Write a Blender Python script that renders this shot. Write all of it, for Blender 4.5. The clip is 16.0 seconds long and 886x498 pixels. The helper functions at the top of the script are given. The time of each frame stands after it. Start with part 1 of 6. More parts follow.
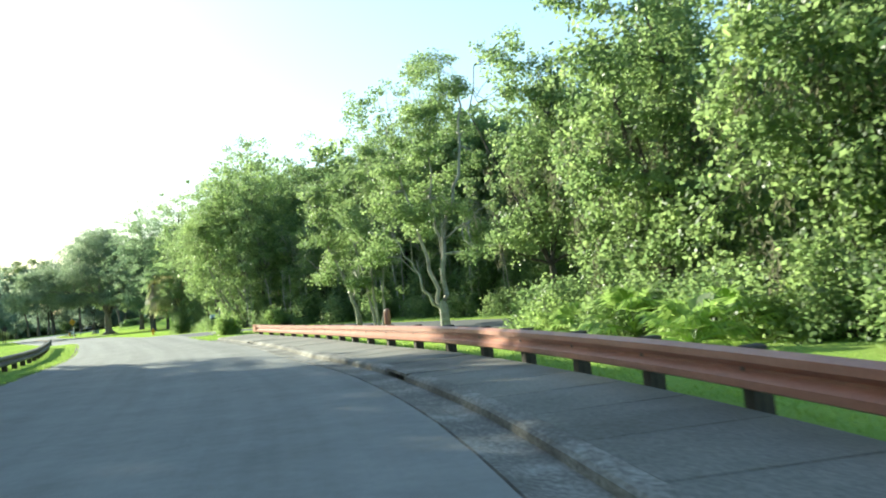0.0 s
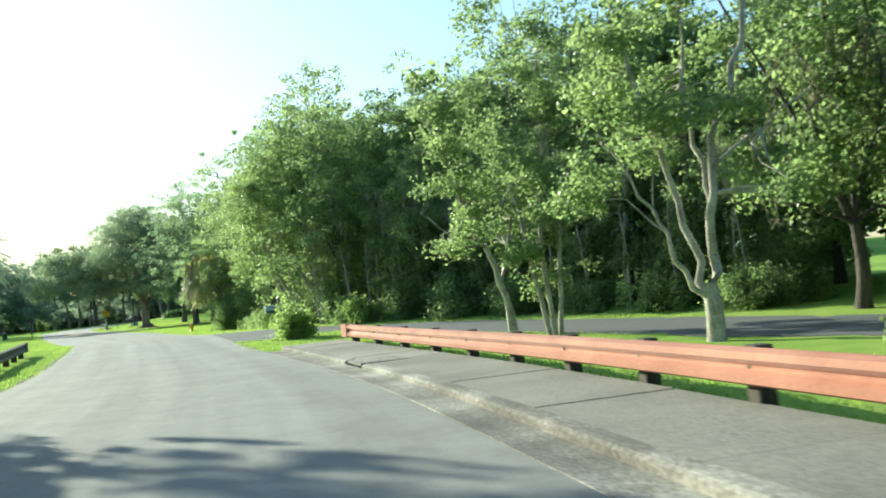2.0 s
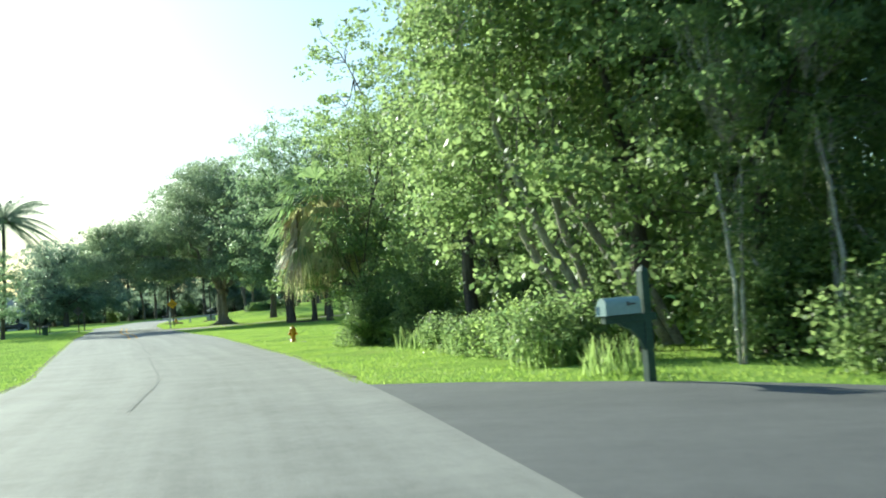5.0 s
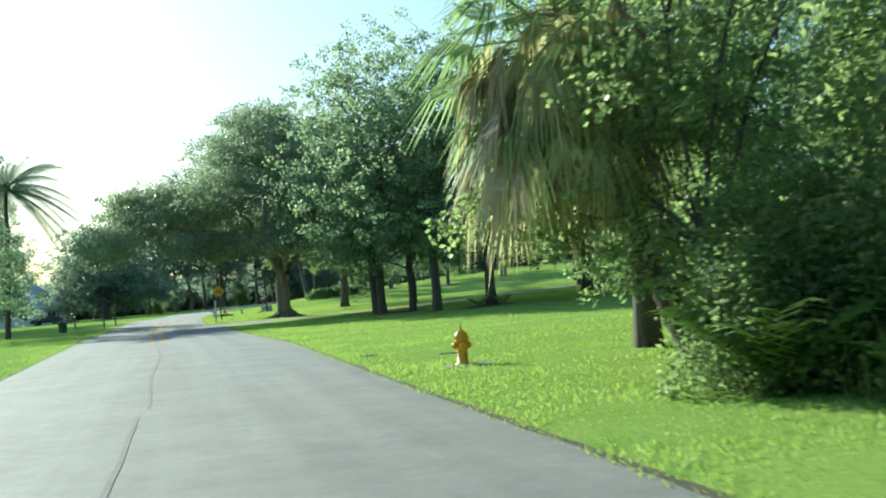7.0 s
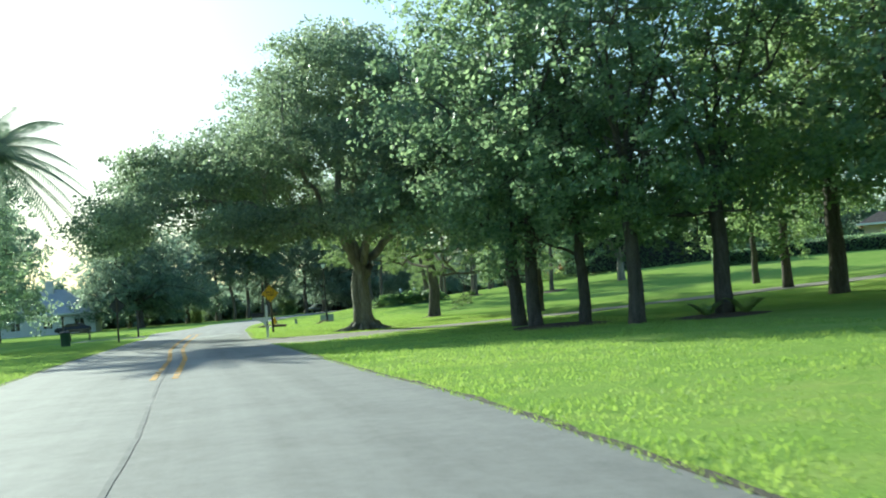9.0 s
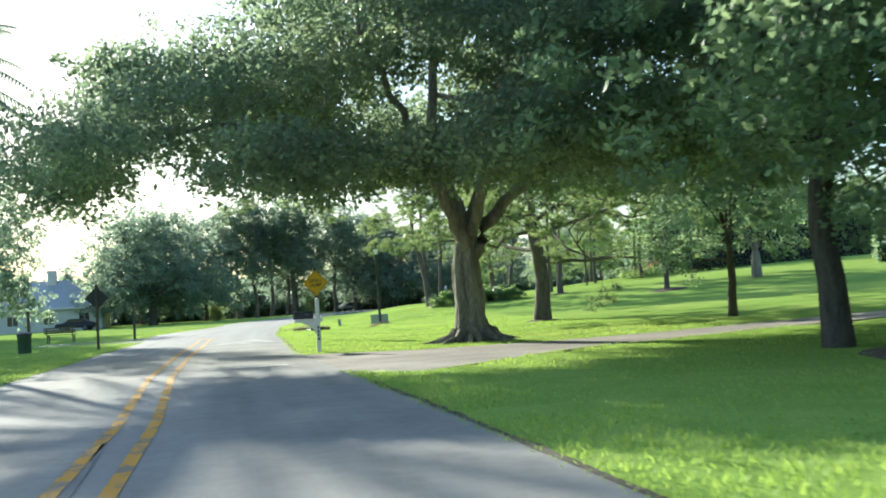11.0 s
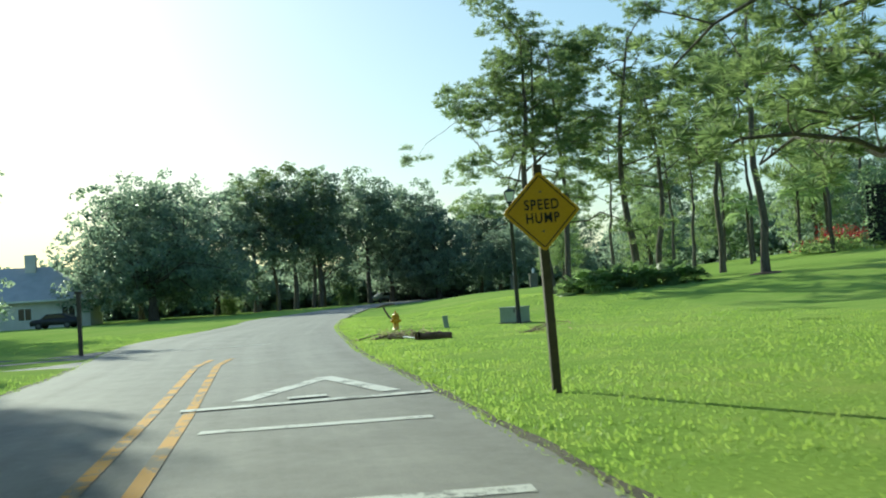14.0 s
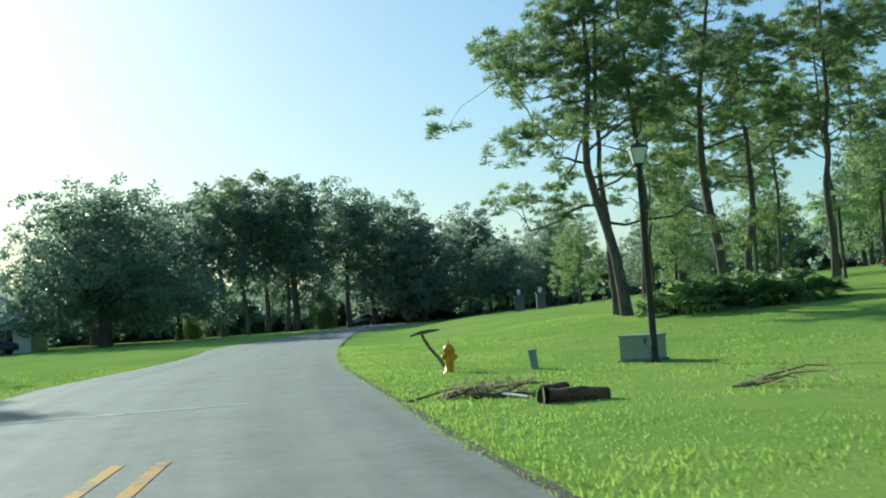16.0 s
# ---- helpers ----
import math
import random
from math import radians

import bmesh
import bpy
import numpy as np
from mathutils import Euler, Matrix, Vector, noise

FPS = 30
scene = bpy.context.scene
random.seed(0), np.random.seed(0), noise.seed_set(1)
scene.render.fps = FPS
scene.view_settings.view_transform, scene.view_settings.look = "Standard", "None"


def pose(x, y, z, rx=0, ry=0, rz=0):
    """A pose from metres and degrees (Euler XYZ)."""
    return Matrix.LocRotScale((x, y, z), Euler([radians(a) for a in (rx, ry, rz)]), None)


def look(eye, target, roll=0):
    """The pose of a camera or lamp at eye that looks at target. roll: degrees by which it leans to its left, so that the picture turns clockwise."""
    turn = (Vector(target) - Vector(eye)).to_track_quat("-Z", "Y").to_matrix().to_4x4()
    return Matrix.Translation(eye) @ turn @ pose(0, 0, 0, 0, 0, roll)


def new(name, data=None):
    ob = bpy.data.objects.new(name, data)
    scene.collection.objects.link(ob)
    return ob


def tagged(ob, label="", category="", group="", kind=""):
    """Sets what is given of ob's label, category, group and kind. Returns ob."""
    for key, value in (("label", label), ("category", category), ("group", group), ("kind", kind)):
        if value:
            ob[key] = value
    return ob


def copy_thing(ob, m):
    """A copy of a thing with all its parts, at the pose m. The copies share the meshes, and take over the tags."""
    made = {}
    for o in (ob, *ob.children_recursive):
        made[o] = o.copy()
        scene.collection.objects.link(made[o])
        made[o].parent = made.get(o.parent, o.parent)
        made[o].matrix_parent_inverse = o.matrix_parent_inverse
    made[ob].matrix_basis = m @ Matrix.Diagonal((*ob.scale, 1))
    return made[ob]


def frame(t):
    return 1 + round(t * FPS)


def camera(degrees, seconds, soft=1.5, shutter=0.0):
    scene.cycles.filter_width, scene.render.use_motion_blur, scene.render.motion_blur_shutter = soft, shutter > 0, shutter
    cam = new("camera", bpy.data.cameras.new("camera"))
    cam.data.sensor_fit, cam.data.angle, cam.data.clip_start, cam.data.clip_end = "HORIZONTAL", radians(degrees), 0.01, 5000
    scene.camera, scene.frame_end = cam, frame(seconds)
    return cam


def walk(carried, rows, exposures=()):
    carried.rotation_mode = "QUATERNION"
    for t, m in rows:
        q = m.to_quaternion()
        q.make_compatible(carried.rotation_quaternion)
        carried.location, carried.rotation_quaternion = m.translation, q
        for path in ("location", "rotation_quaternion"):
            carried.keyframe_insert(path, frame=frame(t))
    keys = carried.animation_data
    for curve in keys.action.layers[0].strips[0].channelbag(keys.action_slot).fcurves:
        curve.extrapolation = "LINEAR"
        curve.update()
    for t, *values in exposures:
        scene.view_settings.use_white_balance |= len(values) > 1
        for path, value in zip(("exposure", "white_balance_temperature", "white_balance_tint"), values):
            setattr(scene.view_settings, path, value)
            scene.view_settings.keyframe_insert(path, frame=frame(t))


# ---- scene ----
cam = camera(48.3, 16.0, 1.9, 0.2)
EXPOSURE = [(0.0, 1.50, 6400, -5), (1.5, 1.34, 6350, -7), (3.0, 1.2, 6200, -9), (6.0, 1.08, 5950, -9), (7.5, 0.98, 5850, -10), (9.0, 1.02, 5850, -9), (11.5, 1.40, 6150, 4), (12.0, 1.22, 6150, 0), (12.6, 1.08, 6050, -5), (13.5, 0.78, 6150, -8), (14.5, 0.62, 5950, -11), (16.0, 0.50, 5700, -11)]
PATH = [
    (0, (5.983, 2.895, 1.346), (5.823, 4.887, 1.431), -5.6),
    (0.5, (4.573, 7.271, 1.363), (4.385, 9.261, 1.446), -5.5),
    (1, (3.117, 11.751, 1.334), (2.907, 13.738, 1.413), -5.4),
    (1.5, (1.595, 16.156, 1.357), (1.364, 18.141, 1.437), -5.4),
    (2, (-0.03, 20.56, 1.391), (-0.286, 22.542, 1.468), -5.4),
    (2.5, (-1.727, 25.02, 1.427), (-2.016, 26.998, 1.498), -5.5),
    (3, (-3.549, 29.568, 1.404), (-3.866, 31.542, 1.471), -5.2),
    (3.2, (-4.262, 31.377, 1.428), (-4.593, 33.348, 1.491), -5.2),
    (5.3, (-13.601, 52.019, 1.536), (-14.032, 53.97, 1.623), -4.3),
    (5.5, (-14.488, 53.822, 1.556), (-14.928, 55.771, 1.642), -4.6),
    (6, (-16.734, 58.554, 1.583), (-17.2, 60.498, 1.667), -4.9),
    (6.5, (-18.991, 63.041, 1.544), (-19.482, 64.978, 1.612), -4.9),
    (7, (-21.284, 67.341, 1.452), (-21.799, 69.272, 1.516), -4.9),
    (7.5, (-23.592, 71.591, 1.42), (-24.129, 73.516, 1.493), -4.8),
    (8, (-25.966, 75.835, 1.359), (-26.524, 77.754, 1.426), -4.7),
    (8.5, (-28.292, 80.039, 1.278), (-28.869, 81.953, 1.353), -4.4),
    (9, (-30.622, 84.018, 1.238), (-31.215, 85.925, 1.333), -4.3),
    (9.2, (-31.462, 85.715, 1.168), (-32.067, 87.619, 1.269), -4.4),
    (11.3, (-40.464, 100.692, 1.256), (-41.101, 102.586, 1.354), -3.1),
    (11.5, (-41.348, 102.139, 1.255), (-41.986, 104.032, 1.35), -3.0),
    (12, (-43.454, 105.767, 1.241), (-44.097, 107.659, 1.334), -3.1),
    (12.5, (-45.575, 109.206, 1.263), (-46.228, 111.095, 1.349), -3.5),
    (13, (-47.721, 112.671, 1.262), (-48.39, 114.554, 1.346), -3.9),
    (13.2, (-48.573, 114.018, 1.221), (-49.249, 115.899, 1.312), -3.9),
    (13.5, (-49.83, 115.956, 1.245), (-50.506, 117.836, 1.331), -3.8),
    (14, (-51.892, 119.328, 1.233), (-52.551, 121.214, 1.316), -3.6),
    (14.5, (-53.805, 122.538, 1.21), (-54.44, 124.433, 1.29), -3.6),
    (15, (-55.429, 125.316, 1.237), (-56.046, 127.217, 1.315), -3.7),
    (15.5, (-56.833, 127.799, 1.224), (-57.437, 129.704, 1.31), -3.6),
    (16, (-58.09, 130.003, 1.27), (-58.685, 131.908, 1.395), -3.6),
]
walk(cam, [(t, look(eye, target, roll)) for t, eye, target, roll in PATH], EXPOSURE)

# ---- world and sun ----
SUN_AZ, SUN_EL = 52.0, 20.0  # degrees left of +y, and above the horizon
world = bpy.data.worlds.new("world")
scene.world = world
world.use_nodes = True
wn = world.node_tree
sky = wn.nodes.new("ShaderNodeTexSky")
sky.sky_type, sky.sun_disc = "NISHITA", False
sky.sun_elevation, sky.sun_rotation = radians(SUN_EL), radians(-SUN_AZ)
sky.dust_density, sky.air_density, sky.ozone_density = 1.0, 1.0, 2.0
wn.nodes["Background"].inputs["Strength"].default_value = 0.15
# thin haze evens the glare round the sun: colour / (1 + brightness / HAZE)
HAZE = 8.5
grey, even, haze = wn.nodes.new("ShaderNodeRGBToBW"), wn.nodes.new("ShaderNodeMath"), wn.nodes.new("ShaderNodeMath")
veil = wn.nodes.new("ShaderNodeVectorMath")
even.operation, haze.operation, veil.operation = "MULTIPLY_ADD", "DIVIDE", "SCALE"
even.inputs[1].default_value, even.inputs[2].default_value, haze.inputs[0].default_value = 1 / HAZE, 1.0, 1.0
wn.links.new(sky.outputs[0], grey.inputs[0]), wn.links.new(grey.outputs[0], even.inputs[0])
wn.links.new(even.outputs[0], haze.inputs[1]), wn.links.new(haze.outputs[0], veil.inputs["Scale"])
wn.links.new(sky.outputs[0], veil.inputs[0]), wn.links.new(veil.outputs[0], wn.nodes["Background"].inputs["Color"])
sun = new("sun", bpy.data.lights.new("sun", "SUN"))
sun.data.energy, sun.data.angle, sun.data.color = 4.2, radians(0.6), (1.0, 0.93, 0.78)
a, e = radians(SUN_AZ), radians(SUN_EL)
sun.matrix_world = look((-math.sin(a) * math.cos(e) * 200, math.cos(a) * math.cos(e) * 200, math.sin(e) * 200), (0, 0, 0))

# ---- materials ----
def material(name, build):
    m = bpy.data.materials.new(name)
    m.use_nodes = True
    t = m.node_tree
    b = t.nodes["Principled BSDF"]

    def n(kind, **values):
        node = t.nodes.new(kind)
        for key, v in values.items():
            node.inputs[key].default_value = v
        return node
    build(t, b, n, t.links.new)
    return m


def coords(t, n, link, scale=(1, 1, 1), space="Object"):
    tc, mp = n("ShaderNodeTexCoord"), n("ShaderNodeMapping")
    mp.inputs["Scale"].default_value = scale
    link(tc.outputs[space], mp.inputs[0])
    return mp.outputs[0]


def ramp(n, stops):
    r = n("ShaderNodeValToRGB")
    el = r.color_ramp.elements
    while len(el) < len(stops):
        el.new(0.5)
    for e_, (p, c) in zip(el, stops):
        e_.position, e_.color = p, (*c, 1)
    return r


def surface(name, dark, light, scale=3.0, fine=40.0, rough=0.8, bump=0.3, stretch=(1, 1, 1), metal=0.0, rough2=None, depth=0.02, space="Object", mid=None):
    """Two scales of mottling between two colours, with a fine relief."""
    def build(t, b, n, link):
        v = coords(t, n, link, stretch, space)
        big, small = n("ShaderNodeTexNoise", Scale=scale, Detail=6.0, Roughness=0.6), n("ShaderNodeTexNoise", Scale=fine, Detail=4.0)
        link(v, big.inputs["Vector"]), link(v, small.inputs["Vector"])
        mix = n("ShaderNodeMath")
        mix.operation = "MULTIPLY_ADD"
        link(small.outputs[0], mix.inputs[0])
        mix.inputs[1].default_value = 0.45
        half = n("ShaderNodeMath")
        half.operation = "MULTIPLY"
        half.inputs[1].default_value = 0.55
        link(big.outputs[0], half.inputs[0]), link(half.outputs[0], mix.inputs[2])
        r = ramp(n, [(0.36, dark), (0.64, light)] if mid is None else [(0.36, dark), (0.5, mid), (0.64, light)])
        link(mix.outputs[0], r.inputs[0]), link(r.outputs[0], b.inputs["Base Color"])
        b.inputs["Roughness"].default_value, b.inputs["Metallic"].default_value = rough, metal
        bp = n("ShaderNodeBump", Strength=bump, Distance=depth)
        link(small.outputs[0], bp.inputs["Height"]), link(bp.outputs[0], b.inputs["Normal"])
    return material(name, build)


def leaf(name, dark, light, through_=0.45, rough=0.5, gloss=0.35):
    """Thin leaves: they scatter light on both sides, and vary leaf by leaf and clump by clump."""
    def build(t, b, n, link):
        g, v = n("ShaderNodeNewGeometry"), coords(t, n, link)
        nz = n("ShaderNodeTexNoise", Scale=0.55, Detail=3.0)
        link(v, nz.inputs["Vector"])
        add = n("ShaderNodeMath")
        add.operation = "MULTIPLY_ADD"
        link(g.outputs["Random Per Island"], add.inputs[0])
        add.inputs[1].default_value = 0.5
        sub = n("ShaderNodeMath")
        sub.operation = "MULTIPLY_ADD"
        link(nz.outputs[0], sub.inputs[0])
        sub.inputs[1].default_value, sub.inputs[2].default_value = 1.3, -0.4
        link(sub.outputs[0], add.inputs[2])
        r = ramp(n, [(0.1, dark), (0.55, tuple((p + q) / 2 for p, q in zip(dark, light))), (0.95, light)])
        link(add.outputs[0], r.inputs[0])
        link(r.outputs[0], b.inputs["Base Color"])
        b.inputs["Roughness"].default_value = rough
        b.inputs["Specular IOR Level"].default_value = gloss
        tr, ms, hs = n("ShaderNodeBsdfTranslucent"), n("ShaderNodeMixShader", Fac=through_), n("ShaderNodeHueSaturation", Value=2.1, Saturation=1.02, Hue=0.489)
        link(r.outputs[0], hs.inputs["Color"]), link(hs.outputs[0], tr.inputs["Color"])
        link(b.outputs[0], ms.inputs[1]), link(tr.outputs[0], ms.inputs[2])
        link(ms.outputs[0], t.nodes["Material Output"].inputs["Surface"])
    return material(name, build)


def grass_ground(t, b, n, link):
    v = coords(t, n, link)
    big, mid_, fine = n("ShaderNodeTexNoise", Scale=0.12, Detail=5.0), n("ShaderNodeTexNoise", Scale=1.1, Detail=6.0), n("ShaderNodeTexNoise", Scale=22.0, Detail=5.0, Roughness=0.7)
    for node in (big, mid_, fine):
        link(v, node.inputs["Vector"])
    r1 = ramp(n, [(0.3, (0.245, 0.375, 0.085)), (0.5, (0.320, 0.445, 0.112)), (0.7, (0.410, 0.480, 0.145))])
    r2 = ramp(n, [(0.35, (0.68, 0.72, 0.6)), (0.65, (1.0, 1.0, 1.0))])
    add = n("ShaderNodeMath")
    add.operation = "ADD"
    m1 = n("ShaderNodeMath")
    m1.operation = "MULTIPLY"
    m1.inputs[1].default_value = 0.5
    link(big.outputs[0], m1.inputs[0])
    m2 = n("ShaderNodeMath")
    m2.operation = "MULTIPLY"
    m2.inputs[1].default_value = 0.5
    link(mid_.outputs[0], m2.inputs[0]), link(m1.outputs[0], add.inputs[0]), link(m2.outputs[0], add.inputs[1])
    link(add.outputs[0], r1.inputs[0]), link(fine.outputs[0], r2.inputs[0])
    mul = n("ShaderNodeMix")
    mul.data_type, mul.blend_type = "RGBA", "MULTIPLY"
    mul.inputs["Factor"].default_value = 0.8
    link(r1.outputs[0], mul.inputs["A"]), link(r2.outputs[0], mul.inputs["B"]), link(mul.outputs["Result"], b.inputs["Base Color"])
    b.inputs["Roughness"].default_value = 0.95
    b.inputs["Specular IOR Level"].default_value = 0.0
    bp = n("ShaderNodeBump", Strength=0.4, Distance=0.05)
    link(fine.outputs[0], bp.inputs["Height"]), link(bp.outputs[0], b.inputs["Normal"])


def asphalt(light_, dark_):
    """Worn asphalt: blotches, streaks along the wheel tracks, stone grain. UV x runs across the road, y along it."""
    def build(t, b, n, link):
        v = coords(t, n, link)
        uv, mp = n("ShaderNodeUVMap"), n("ShaderNodeMapping")
        mp.inputs["Scale"].default_value = (9.0, 0.35, 1.0)
        link(uv.outputs[0], mp.inputs[0])
        worn, grain, crack = n("ShaderNodeTexNoise", Scale=0.8, Detail=6.0, Roughness=0.65), n("ShaderNodeTexNoise", Scale=120.0, Detail=3.0), n("ShaderNodeTexNoise", Scale=5.0, Detail=8.0, Roughness=0.75)
        streak = n("ShaderNodeTexNoise", Scale=1.0, Detail=5.0, Roughness=0.6)
        link(mp.outputs[0], streak.inputs["Vector"])
        total = None
        for node, w in ((worn, 0.22), (grain, 0.30), (crack, 0.20), (streak, 0.28)):
            if node is not streak:
                link(v, node.inputs["Vector"])
            s_ = n("ShaderNodeMath")
            s_.operation = "MULTIPLY_ADD"
            link(node.outputs[0], s_.inputs[0])
            s_.inputs[1].default_value = w
            if total is None:
                s_.inputs[2].default_value = 0.0
            else:
                link(total, s_.inputs[2])
            total = s_.outputs[0]
        r = ramp(n, [(0.38, dark_), (0.5, tuple((p + q) / 2 for p, q in zip(light_, dark_))), (0.62, light_)])
        link(total, r.inputs[0]), link(r.outputs[0], b.inputs["Base Color"])
        b.inputs["Roughness"].default_value = 0.85
        b.inputs["Specular IOR Level"].default_value = 0.3
        bp = n("ShaderNodeBump", Strength=0.5, Distance=0.008)
        link(grain.outputs[0], bp.inputs["Height"]), link(bp.outputs[0], b.inputs["Normal"])
    return build


def worn_paint(colour, under, lo=0.86, hi=0.97):
    def build(t, b, n, link):
        v = coords(t, n, link)
        nz, br = n("ShaderNodeTexNoise", Scale=14.0, Detail=8.0, Roughness=0.75), n("ShaderNodeTexNoise", Scale=2.0, Detail=4.0)
        link(v, nz.inputs["Vector"]), link(v, br.inputs["Vector"])
        ad = n("ShaderNodeMath")
        ad.operation = "ADD"
        link(nz.outputs[0], ad.inputs[0]), link(br.outputs[0], ad.inputs[1])
        r = ramp(n, [(lo / 2, under), (hi / 2, colour)])
        half = n("ShaderNodeMath")
        half.operation = "MULTIPLY"
        half.inputs[1].default_value = 0.5
        link(ad.outputs[0], half.inputs[0]), link(half.outputs[0], r.inputs[0]), link(r.outputs[0], b.inputs["Base Color"])
        b.inputs["Roughness"].default_value = 0.8
        b.inputs["Specular IOR Level"].default_value = 0.2
    return build


